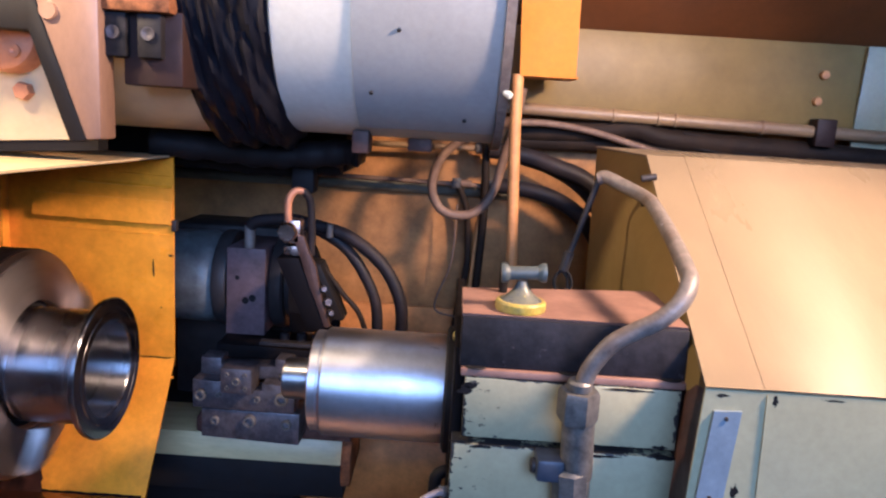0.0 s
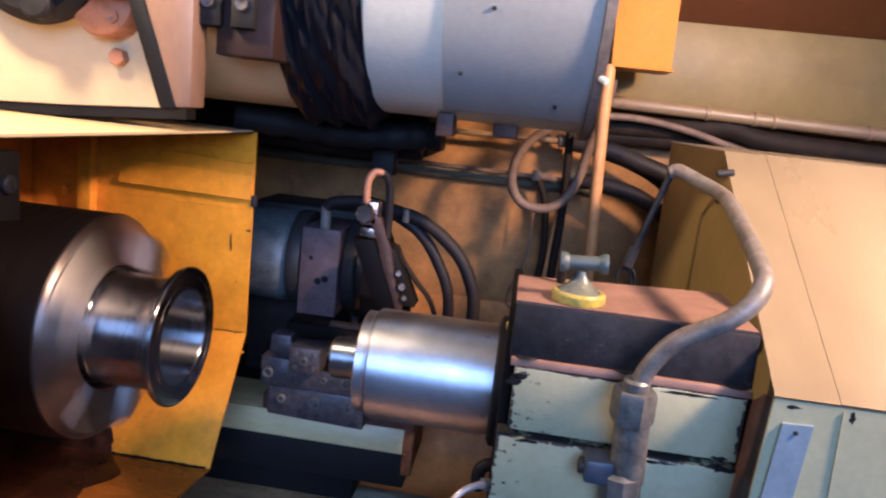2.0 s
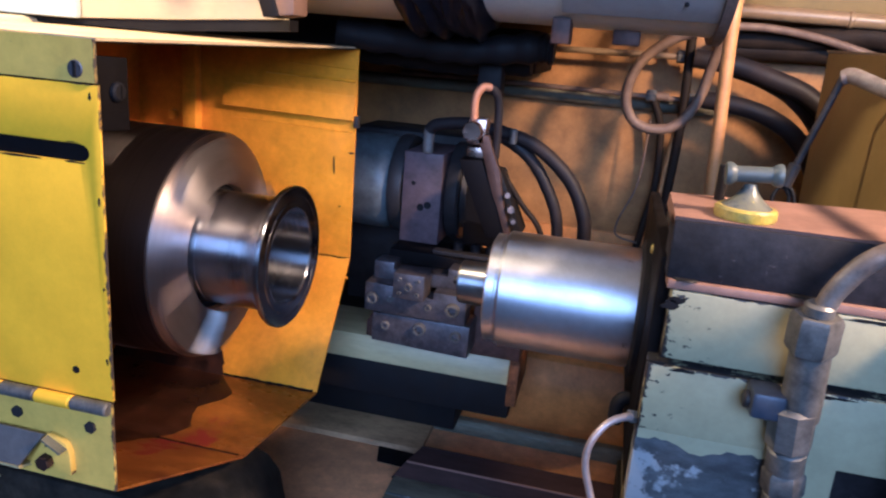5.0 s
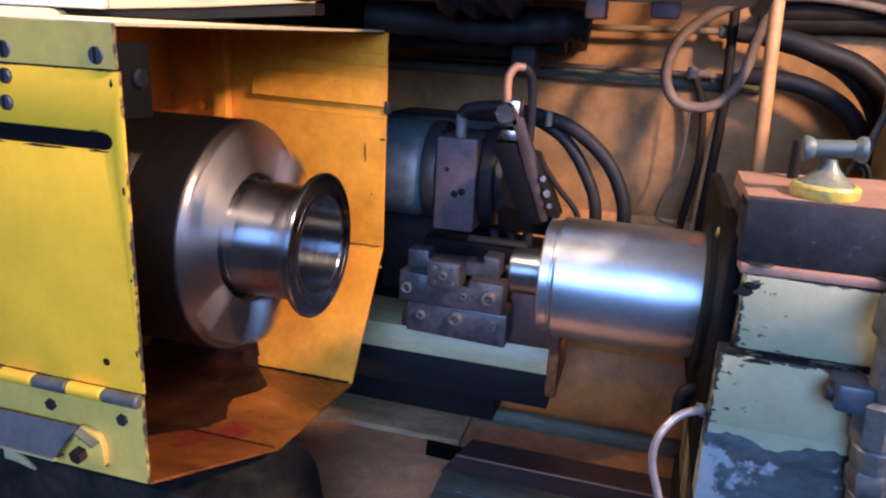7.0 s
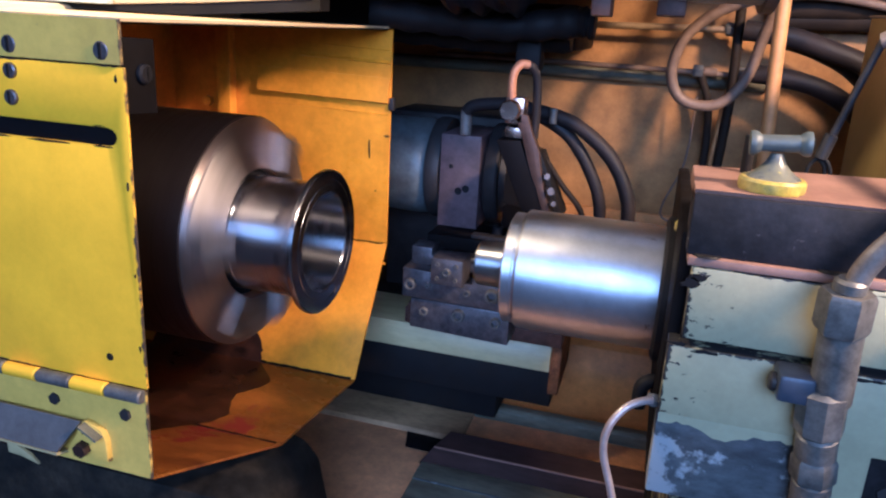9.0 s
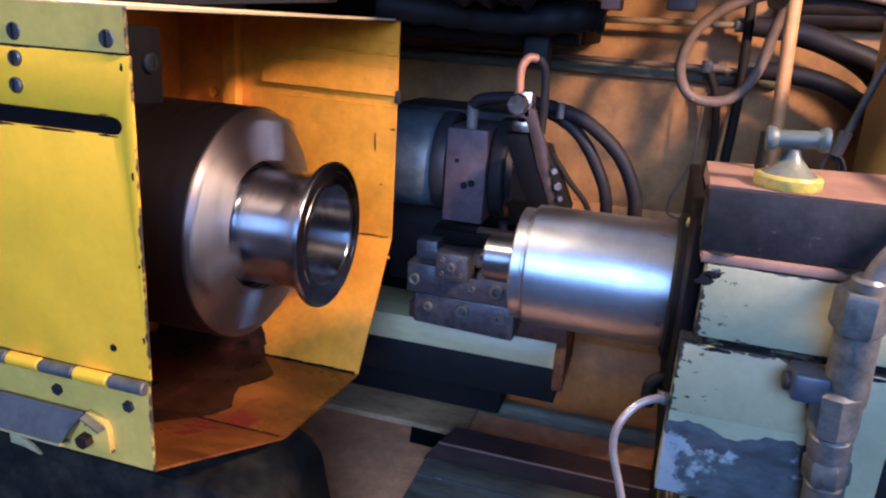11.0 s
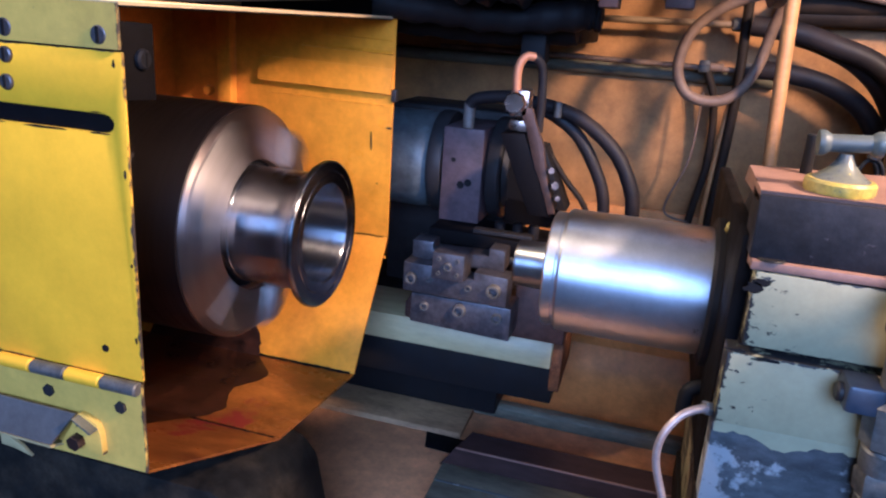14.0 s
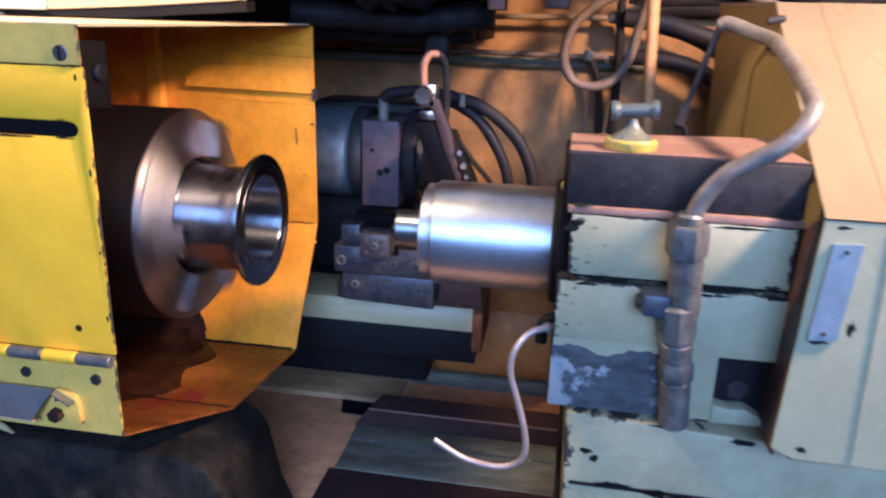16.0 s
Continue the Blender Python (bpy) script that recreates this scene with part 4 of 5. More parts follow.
    part("coolant_pipe", sweep([(0.247, 0.452, 1.262), (0.246, 0.452, 1.298), (0.254, 0.456, 1.314), (0.266, 0.461, 1.3145)], 0.0058), "copper", t, "bent copper coolant pipe")
    part("coolant_pipe", sweep([(0.2655, 0.461, 1.3145), (0.270, 0.463, 1.311), (0.276, 0.468, 1.297), (0.278, 0.474, 1.255), (0.277, 0.478, 1.215)], 0.0059), "hose", t, "black sleeved leg of the coolant pipe")
    for x, z, r in ((0.298, 1.168, 0.008), (0.305, 1.148, 0.010), (0.310, 1.131, 0.007)):
        part("clamp_screw", hexnut((x + 0.002, 0.458, z), (x + 0.008, 0.442, z + 0.002), r * 0.62), "holder", t)
    part("fitting", rod((0.130, 0.66, 1.183), (0.130, 0.66, 1.226), 0.0095), "tube", t, "pale elbow fitting")
    part("fitting_elbow", sweep([(0.130, 0.66, 1.222), (0.140, 0.658, 1.232), (0.165, 0.655, 1.238), (0.205, 0.650, 1.242), (0.235, 0.640, 1.240)], 0.0105), "hose", t)
    part("union", rod((0.284, 0.60, 1.222), (0.284, 0.60, 1.246), 0.006), "fitting", t)
    part("hose", sweep([(0.235, 0.635, 1.238), (0.262, 0.63, 1.235), (0.318, 0.62, 1.221), (0.374, 0.62, 1.178), (0.404, 0.62, 1.128), (0.414, 0.62, 1.08), (0.410, 0.63, 0.98)], 0.0115, ripple=0.02), "hose", t, "black rubber hose")
    part("hose", sweep([(0.240, 0.64, 1.230), (0.265, 0.635, 1.225), (0.310, 0.63, 1.199), (0.346, 0.63, 1.149), (0.368, 0.63, 1.09), (0.370, 0.64, 0.98)], 0.0100, ripple=0.02), "hose", t, "black rubber hose")
    part("thin_hose", sweep([(0.268, 0.60, 1.18), (0.285, 0.60, 1.158), (0.310, 0.60, 1.126), (0.341, 0.60, 1.09), (0.36, 0.61, 1.03)], 0.0045), "cable", t, "thin ochre hose")
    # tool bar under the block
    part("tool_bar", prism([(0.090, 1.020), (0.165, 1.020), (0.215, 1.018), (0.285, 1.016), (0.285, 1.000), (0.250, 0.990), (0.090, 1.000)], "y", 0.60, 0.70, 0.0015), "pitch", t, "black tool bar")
    for x in (0.205, 0.235, 0.262):
        part("bar_nut", rod((x, 0.63, 1.016), (x, 0.63, 1.040), 0.009), "darkface", t)
    part("bar_cap", box(0.165, 0.265, 0.605, 0.625, 1.020, 1.027, 0.001), "dark", t)
    return t


def tool_post():
    p = thing("tool_post", (0.17, 0.56, 0.86), "grey steel tool post with socket screws on a red-brown slide", "tool post")
    u = part("clamp_plate", prism([(0.073, 0.979), (0.126, 0.977), (0.126, 0.965), (0.190, 0.965), (0.190, 0.978), (0.246, 0.976), (0.246, 0.927), (0.073, 0.929)], "y", 0.530, 0.572, 0.002), "holder", p, "grey steel clamping plate")
    for x, z, r in ((0.088, 0.953, 0.0098), (0.225, 0.953, 0.0115), (0.118, 0.954, 0.0052), (0.183, 0.950, 0.0058)):
        socket_screw((x, 0.530, z), r, u)
    part("upper_plate", prism([(0.077, 1.008), (0.112, 1.008), (0.112, 0.995), (0.205, 0.998), (0.205, 1.012), (0.232, 1.010), (0.232, 0.975), (0.077, 0.975)], "y", 0.560, 0.60, 0.002), "holder", p)
    s = part("tool_head", box(0.128, 0.180, 0.505, 0.552, 0.967, 1.010, 0.002), "holder", p, "dark square tool head")
    for x, z, r in ((0.154, 0.989, 0.0068), (0.139, 1.000, 0.0038), (0.169, 1.000, 0.0038), (0.139, 0.977, 0.0038), (0.169, 0.977, 0.0038)):
        socket_screw((x, 0.5055, z), r, s)
    l = part("base_plate", prism([(0.086, 0.925), (0.254, 0.924), (0.254, 0.868), (0.086, 0.874)], "y", 0.537, 0.60, 0.002), "holder", p)
    for x, z, r in ((0.110, 0.905, 0.0075), (0.170, 0.908, 0.011), (0.232, 0.905, 0.009)):
        socket_screw((x, 0.537, z), r, l)
    part("slide", prism([(0.248, 0.965), (0.285, 0.965), (0.335, 0.885), (0.335, 0.850), (0.060, 0.850), (0.060, 0.890), (0.248, 0.890)], "y", 0.60, 0.72, 0.003), "redbrown", p, "red-brown cast slide")
    part("slide_foot", box(0.05, 0.330, 0.615, 0.72, 0.843, 0.875, 0.003), "redbrown", p)
    return p


turret()
tool_post()
cr = thing("cross_slide", (0.1, 0.68, 0.62), "cross slide with a pale painted front bar and dark underside", "cross slide")
part("front_bar", prism([(0.600, 0.803), (0.612, 0.846), (0.74, 0.846), (0.74, 0.803)], "x", -0.35, 0.318, 0.002), "bar", cr, "pale yellowish painted bar")
part("bar_end", prism([(0.600, 0.803), (0.612, 0.846), (0.74, 0.846), (0.74, 0.770), (0.606, 0.760)], "x", 0.3182, 0.336, 0.002), "rust", cr, "rusted bar end")
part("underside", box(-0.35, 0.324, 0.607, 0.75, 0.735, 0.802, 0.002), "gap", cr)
# black block put in for the dark shadow below the slide
part("shade_block", box(-0.35, 0.21, 0.72, 0.94, 0.625, 0.845, 0.005), "gap", cr)


# ---- tailstock ----
def tailstock():
    t = thing("tailstock", (0.64, 0.26, 0.84), "mint and cream painted lathe tailstock with chipped paint and steel quill", "tailstock")
    q = part("quill", turned([(0.336, 0), (0.336, 0.0600), (0.338, 0.0640), (0.3475, 0.0640), (0.3485, 0.0625), (0.3505, 0.0625), (0.3515, 0.0670), (0.354, 0.0688), (0.500, 0.0688), (0.508, 0.0670), (0.516, 0.0640), (0.535, 0.0640), (0.535, 0)], (0, AY, AZ + 0.003), seg=80), "quill", t, "bright steel quill, scuffed")
    part("centre_boss", turned([(0.298, 0), (0.298, 0.024), (0.3005, 0.0262), (0.334, 0.0270), (0.340, 0.028), (0.340, 0)], (0, AY, AZ + 0.003), seg=48), "steel", q, "turned steel boss")
    part("centre_tip", turned([(0.290, 0), (0.290, 0.004), (0.292, 0.005), (0.300, 0.005)], (0, AY, AZ + 0.003), seg=20), "dark", q)
    part("drip_hose", sweep([(0.520, 0.215, 1.006), (0.508, 0.210, 1.006), (0.500, 0.208, 0.998), (0.499, 0.208, 0.975)], 0.008), "gap", t, "black elbow hose")
    part("quill_collar", turned([(0.503, 0.0), (0.503, 0.074), (0.506, 0.080), (0.534, 0.082), (0.534, 0)], (0, AY, AZ + 0.003), seg=64), "gap", t, "black oily collar")
    part("plug", rod((0.5145, 0.235, 1.171), (0.5145, 0.225, 1.179), 0.005, 12), "capyellow", t, "tiny yellow plug")
    # body
    part("core", prism([(0.100, 0.95), (0.100, 1.230), (0.195, 1.232), (0.30, 1.165), (0.46, 1.10), (0.46, 0.95)], "x", 0.524, 0.75, 0.003), "darkface", t)
    part("top_slab", hexa([(0.517, 0.094, 1.2415), (0.517, 0.197, 1.2445), (0.517, 0.215, 1.228), (0.517, 0.098, 1.231), (0.748, 0.094, 1.2415), (0.748, 0.240, 1.2445), (0.748, 0.245, 1.20), (0.748, 0.098, 1.231)]), "topsteel", t, "rust-brown steel top face")
    part("dark_band", prism([(0.088, 1.186), (0.0925, 1.2385), (0.14, 1.2385), (0.14, 1.186)], "x", 0.517, 0.750, 0.002), "darkface", t, "black oily front band")
    part("ledge", prism([(0.082, 1.1785), (0.083, 1.186), (0.12, 1.188), (0.12, 1.176)], "x", 0.519, 0.749, 0.001), "topsteel", t)
    for x in (0.534, 0.630, 0.735):
        part("washer", turned([(0, 0), (0, 0.012), (0.0015, 0.011), (0.0015, 0)], (x, 0.092, 1.1865), (0, 0, 1), 20), "gap", t)
    part("upper_panel", box(0.524, 0.7455, 0.082, 0.11, 1.1125, 1.1775, 0.0015), "mint", t, "mint painted panel with chipped edges")
    part("lower_panel", prism([(0.514, 1.0385), (0.514, 1.1055), (0.752, 1.1050), (0.752, 1.0340), (0.688, 1.0335), (0.688, 0.956), (0.636, 0.956), (0.632, 1.0385)], "y", 0.080, 0.11, 0.0015), "mint", t, "mint painted panel with chipped edges")
    part("recess", box(0.688, 0.752, 0.112, 0.14, 0.955, 1.036, 0), "rust", t, "dirty open recess")
    part("recess_sill", prism([(0.6885, 0.956), (0.6885, 0.978), (0.705, 0.974), (0.722, 0.976), (0.738, 0.968), (0.750, 0.958)], "y", 0.0805, 0.110, 0.001), "mint_plain", t, "chipped mint sill of the recess")
    part("recess_nut", hexnut((0.716, 0.118, 0.990), (0.716, 0.098, 0.990), 0.013), "dark", t)
    part("worn_block", box(0.5135, 0.634, 0.084, 0.13, 0.955, 1.0375, 0.002), "worn", t, "bare scuffed grey iron block")
    part("side_plate", box(0.512, 0.525, 0.11, 0.45, 0.955, 1.20, 0.003), "pitch", t)
    part("gap_strip", box(0.746, 0.768, 0.105, 0.30, 0.955, 1.20, 0.002), "redbrown", t)
    # foot
    part("foot", prism([(0.535, 0.9515), (0.745, 0.9415), (1.30, 0.935), (1.30, 0.64), (0.545, 0.64)], "y", 0.078, 0.60, 0.004), "mint_foot", t, "cream-mint cast foot with chipped edges")
    part("foot_seam", box(0.545, 1.20, 0.0755, 0.08, 0.8605, 0.8645, 0.0008), "gap", t)
    # slide under the foot, in steps
    part("slide_top", hexa([(0.172, 0.562, 0.640), (0.62, 0.562, 0.640), (0.62, 0.605, 0.650), (0.190, 0.605, 0.650), (0.145, 0.5605, 0.60), (0.62, 0.5605, 0.60), (0.62, 0.605, 0.60), (0.190, 0.605, 0.60)]), "rail_dark", t, "dark brown slide step")
    # lighter strip that paints the highlight along the slide's front edge
    part("slide_edge_highlight", box(0.172, 0.62, 0.5595, 0.5625, 0.6375, 0.6412, 0.0008), "topsteel", t)
    part("slide_step", prism([(0.415, 0.5975), (0.418, 0.6005), (0.508, 0.602), (0.509, 0.6045), (0.562, 0.6045), (0.562, 0.5975)], "x", 0.150, 0.62, 0.001), "bed_rail", t, "grey-green slide step with a groove")
    part("slide_groove", box(0.155, 0.62, 0.5062, 0.5088, 0.6035, 0.6052, 0), "worn", t)
    part("slide_lower", prism([(0.30, 0.5975), (0.315, 0.5990), (0.4145, 0.5992), (0.4145, 0.5975)], "x", 0.140, 0.62, 0), "rail_dark", t)
    # no hole is cut: a flat black plate gives the recess its shade
    part("recess_plate", prism([(0.090, 0.653), (0.103, 0.604), (0.190, 0.600), (0.200, 0.650)], "z", 0.5975, 0.6005, 0.0006), "pitch", t, "thin black plate drawn as the dark recess at the slide's end")
    part("lower_frame", box(0.537, 0.556, 0.10, 0.605, 0.60, 0.70, 0.002), "gap", t)
    # hydraulic fittings
    part("valve_body", rod((0.637, 0.055, 1.165), (0.642, 0.062, 1.085), 0.0165, 24), "fitting", t, "grey threaded valve body")
    part("union_nut", hexnut((0.635, 0.050, 1.152), (0.634, 0.046, 1.186), 0.0205), "fitting", t, "hexagonal union nut")
    part("nut_neck", rod((0.634, 0.046, 1.184), (0.634, 0.045, 1.196), 0.0120, 20), "fitting", t)
    part("valve_stub", rod((0.636, 0.060, 1.100), (0.640, 0.066, 1.055), 0.0195, 8), "fitting", t)
    part("valve_stub", rod((0.640, 0.066, 1.056), (0.643, 0.070, 1.030), 0.0165, 24), "fitting", t)
    part("valve_stub", hexnut((0.643, 0.070, 1.031), (0.645, 0.070, 1.008), 0.0185), "fitting", t)
    part("valve_stub", rod((0.645, 0.070, 1.010), (0.650, 0.074, 0.952), 0.0160, 20), "fitting", t)
    part("side_plug", box(0.600, 0.628, 0.048, 0.082, 1.084, 1.108, 0.004), "navy", t, "dark navy square plug")
    part("side_plug", rod((0.603, 0.062, 1.096), (0.595, 0.062, 1.096), 0.008, 12), "dark", t)
    part("feed_pipe", sweep([(0.636, 0.046, 1.180), (0.641, 0.045, 1.205), (0.658, 0.042, 1.233), (0.680, 0.040, 1.249), (0.701, 0.036, 1.263), (0.719, 0.038, 1.281), (0.729, 0.052, 1.297), (0.733, 0.080, 1.306), (0.739, 0.160, 1.325), (0.742, 0.25, 1.346), (0.741, 0.29, 1.353), (0.726, 0.33, 1.361), (0.703, 0.36, 1.371), (0.694, 0.365, 1.368)], 0.0088, steps=10), "tube", t, "bent grey metal feed pipe")
    part("return_rod", rod((0.695, 0.365, 1.370), (0.660, 0.355, 1.255), 0.0042), "darkface", t)
    part("rod_end", rod((0.662, 0.352, 1.268), (0.655, 0.352, 1.240), 0.0070), "dark", t)
    for p in ((0.742, 0.33, 1.374), (0.738, 0.30, 1.345)):
        part("pipe_screw", rod(p, (p[0] + 0.02, p[1], p[2] + 0.004), 0.0045), "dark", t)
    part("wire_coil", sweep([(0.655, 0.352, 1.244), (0.664, 0.350, 1.236), (0.668, 0.350, 1.222), (0.660, 0.350, 1.212), (0.648, 0.350, 1.214), (0.644, 0.350, 1.228), (0.652, 0.352, 1.240), (0.662, 0.352, 1.230), (0.662, 0.352, 1.206)], 0.0022), "gap", t, "small coil of black wire")
    # lifting cap and spool
    e = part("cap_base", turned([(0, 0), (0, 0.026), (0.002, 0.0268), (0.0085, 0.0268), (0.0108, 0.025), (0.0108, 0)], (0.578, 0.122, 1.2420), (0, 0, 1), 40), "capyellow", t, "worn yellow cap ring")
    part("cap_cone", turned([(0.0105, 0.0225), (0.0130, 0.0190), (0.0175, 0.0130), (0.0230, 0.0085), (0.0280, 0.0060), (0.031, 0.005), (0.031, 0)], (0.578, 0.122, 1.2420), (0, 0, 1), 24), "cap_dark", e)
    part("spool", turned([(0, 0), (0, 0.0100), (0.003, 0.0105), (0.006, 0.0095), (0.009, 0.0072), (0.038, 0.0072), (0.041, 0.0095), (0.044, 0.0105), (0.047, 0.0100), (0.047, 0)], (0.5555, 0.122, 1.2800), (1, 0, 0.06), 24), "pale", e, "pale blue-grey spool grip")
    part("black_stud", rod((0.563, 0.188, 1.240), (0.563, 0.188, 1.279), 0.0050), "gap", t)
    # wire
    part("lubrication_tube", sweep([(0.516, 0.098, 1.040), (0.503, 0.085, 1.046), (0.486, 0.075, 1.040), (0.4735, 0.066, 1.022), (0.4720, 0.064, 0.998), (0.482, 0.062, 0.965), (0.4915, 0.060, 0.930), (0.4930, 0.060, 0.903), (0.482, 0.060, 0.888), (0.462, 0.060, 0.882), (0.430, 0.060, 0.886), (0.410, 0.060, 0.895), (0.390, 0.060, 0.907)], 0.0036, steps=6), "dull_tube", t, "dull pinkish bent lubrication tube")
    part("tube_nut", rod((0.518, 0.10, 1.040), (0.505, 0.09, 1.045), 0.0065, 6), "fitting", t)
    # ragged lower edge of the mint paint over the bare iron, and flakes lost from the foot and cover
    rnd = random.Random(23)
    xs = [0.5150 + 0.118 * k / 22 for k in range(23)]
    low = [(x, 1.034 - 0.004 * rnd.random() - 0.010 * max(0.0, math.sin((x - 0.545) * 62)) * (x > 0.545)) for x in xs]
    part("paint_edge", prism([(0.5150, 1.0395), *low, (0.6330, 1.0395)], "y", 0.0800, 0.0839, 0), "mint_plain", t, "ragged edge of mint paint")
    for x, z, w, h, y in ((0.560, 0.905, 0.020, 0.009, 0.0782), (0.571, 0.897, 0.012, 0.010, 0.0782), (0.595, 0.866, 0.040, 0.008, 0.0760), (0.640, 0.862, 0.030, 0.012, 0.0760), (0.668, 0.857, 0.050, 0.010, 0.0760), (0.712, 0.859, 0.022, 0.006, 0.0760), (0.760, 0.860, 0.034, 0.006, 0.0760),
                          (0.725, 0.938, 0.030, 0.008, 0.0782), (0.770, 0.937, 0.050, 0.009, 0.0782), (0.640, 0.946, 0.030, 0.003, 0.0782),
                          (0.5235, 1.1630, 0.016, 0.012, 0.0824), (0.5300, 1.1690, 0.018, 0.007, 0.0824), (0.5220, 1.1080, 0.020, 0.004, 0.0803), (0.5450, 1.1035, 0.026, 0.004, 0.0803), (0.6700, 1.1020, 0.040, 0.004, 0.0803), (0.7330, 1.1040, 0.030, 0.006, 0.0803),
                          (0.6900, 1.1745, 0.060, 0.0035, 0.0824), (0.7300, 1.1150, 0.018, 0.005, 0.0824), (0.765, 1.1955, 0.020, 0.004, 0.0284), (0.815, 1.1930, 0.006, 0.012, 0.0284), (0.870, 1.1975, 0.026, 0.003, 0.0284), (0.960, 1.1978, 0.040, 0.0025, 0.0284),
                          (0.7880, 1.0990, 0.009, 0.018, 0.0284), (0.7660, 0.9660, 0.012, 0.008, 0.0284), (0.7620, 1.0830, 0.022, 0.006, 0.0284)):
        n = 15
        ring = [(x + 0.5 * w * rnd.uniform(0.45, 1.15) * math.cos(6.283 * k / n), z + 0.5 * h * rnd.uniform(0.4, 1.2) * math.sin(6.283 * k / n)) for k in range(n)]
        part("paint_flake", prism(ring, "y", y - 0.0005, y + 0.0006, 0), "deep_black", t, "bare dark iron where paint flaked off")
    part("cover_gap", box(0.762, 1.30, 0.046, 0.076, 0.943, 0.9535, 0.001), "rust", t, "rusty gap under the cover")
    # sheet cover
    c = part("cover_front", prism([(0.738, 0.965), (0.7485, 1.2015), (1.38, 1.2015), (1.38, 0.950), (0.76, 0.955)], "y", 0.028, 0.031, 0), "mint_plain", t, "mint painted front of the sheet cover")
    part("cover_slope", hexa([(0.748, 0.027, 1.204), (0.8035, 0.027, 1.204), (0.8035, 0.031, 1.201), (0.748, 0.031, 1.201), (0.779, 0.460, 1.401), (0.8345, 0.460, 1.401), (0.8345, 0.464, 1.398), (0.779, 0.464, 1.398)]), "cream_cover", t, "sloping cream top of the sheet cover")
    part("cover_slope", hexa([(0.8036, 0.027, 1.2046), (1.38, 0.027, 1.2046), (1.38, 0.031, 1.201), (0.8036, 0.031, 1.201), (0.8346, 0.460, 1.4016), (1.38, 0.460, 1.4016), (1.38, 0.464, 1.398), (0.8346, 0.464, 1.398)]), "cream_cover", t, "sloping cream top of the sheet cover")
    part("cover_top", hexa([(0.779, 0.461, 1.401), (1.38, 0.461, 1.401), (1.38, 0.66, 1.404), (0.740, 0.66, 1.404), (0.779, 0.461, 1.398), (1.38, 0.461, 1.398), (1.38, 0.66, 1.401), (0.740, 0.66, 1.401)]), "cream_cover", t)
    part("cover_end", hexa([(0.750, 0.032, 1.200), (0.780, 0.461, 1.398), (0.742, 0.655, 1.400), (0.740, 0.62, 0.95), (0.753, 0.032, 1.200), (0.783, 0.461, 1.398), (0.745, 0.655, 1.400), (0.743, 0.62, 0.95)]), "wall_top", t, "olive-cream end plate of the cover")
    part("cover_end_lower", hexa([(0.7395, 0.032, 0.955), (0.7495, 0.032, 1.199), (0.752, 0.62, 1.10), (0.752, 0.62, 0.95), (0.7425, 0.032, 0.955), (0.7525, 0.032, 1.199), (0.755, 0.62, 1.10), (0.755, 0.62, 0.95)]), "redbrown", t)
    n = part("label_plate", hexa([(0.751, 0.0245, 1.085), (0.777, 0.0245, 1.087), (0.777, 0.0276, 1.087), (0.751, 0.0276, 1.085), (0.758, 0.0245, 1.181), (0.784, 0.0245, 1.182), (0.784, 0.0276, 1.182), (0.758, 0.0276, 1.181)]), "plate", t, "blank blue-grey label plate")
    for x, z in ((0.770, 1.174), (0.764, 1.093)):
        part("rivet", rod((x, 0.0250, z), (x, 0.0232, z), 0.0022, 10), "dark", n)
    part("cover_fold", hexa([(0.806, 0.0262, 1.199), (0.8075, 0.0262, 1.199), (0.8075, 0.0275, 1.199), (0.806, 0.0275, 1.199), (0.813, 0.0262, 0.96), (0.8145, 0.0262, 0.96), (0.8145, 0.0275, 0.96), (0.813, 0.0275, 0.96)]), "mint_plain", t)
    return t


TAIL = tailstock()


# ---- pipes and hoses on the back wall ----
def wall_pipe(name, pts, r, mat, label, cat="pipe", group=""):
    return solid(name, sweep(pts, r), mat, label, cat, group)


wall_pipe("lube_pipe", [(0.10, 0.90, 1.374), (0.263, 0.90, 1.374), (0.459, 0.90, 1.377), (0.56, 0.90, 1.378)], 0.006, "conduit", "thin ochre lubrication pipe along the back wall", group="lubrication pipes")
wall_pipe("lube_pipe", [(0.0, 0.90, 1.303), (0.131, 0.90, 1.304), (0.44, 0.90, 1.302), (0.58, 0.90, 1.300)], 0.005, "hose_tan", "thin brown lubrication pipe along the back wall", group="lubrication pipes")
wall_pipe("wall_rib", [(-0.2, 0.94, 1.285), (0.2, 0.94, 1.285), (0.62, 0.94, 1.283)], 0.012, "bed_rail", "grey-green rib on the back wall", "rib")
for z, y, x1 in ((1.378, 0.90, 0.545), (1.303, 0.90, 0.575), (1.303, 0.90, 0.50)):
    f = thing("pipe_fitting", (x1, y, z - 0.012), "small grey pipe union on the lubrication pipe", "fitting", "pipe unions")
    part("nut", hexnut((x1 - 0.014, y, z), (x1 + 0.004, y, z), 0.012), "fitting", f)
    part("sleeve", rod((x1 + 0.004, y, z), (x1 + 0.028, y, z), 0.008), "hose_tan", f)
wall_pipe("loop_hose", [(0.60, 0.74, 1.445), (0.563, 0.755, 1.426), (0.507, 0.76, 1.402), (0.463, 0.76, 1.361), (0.449, 0.76, 1.306), (0.466, 0.76, 1.266), (0.502, 0.76, 1.254), (0.540, 0.76, 1.266), (0.568, 0.76, 1.31), (0.582, 0.76, 1.375), (0.598, 0.75, 1.44), (0.605, 0.74, 1.50)], 0.0088, "hose_tan", "brown rubber hose hanging in a loop", "hose")
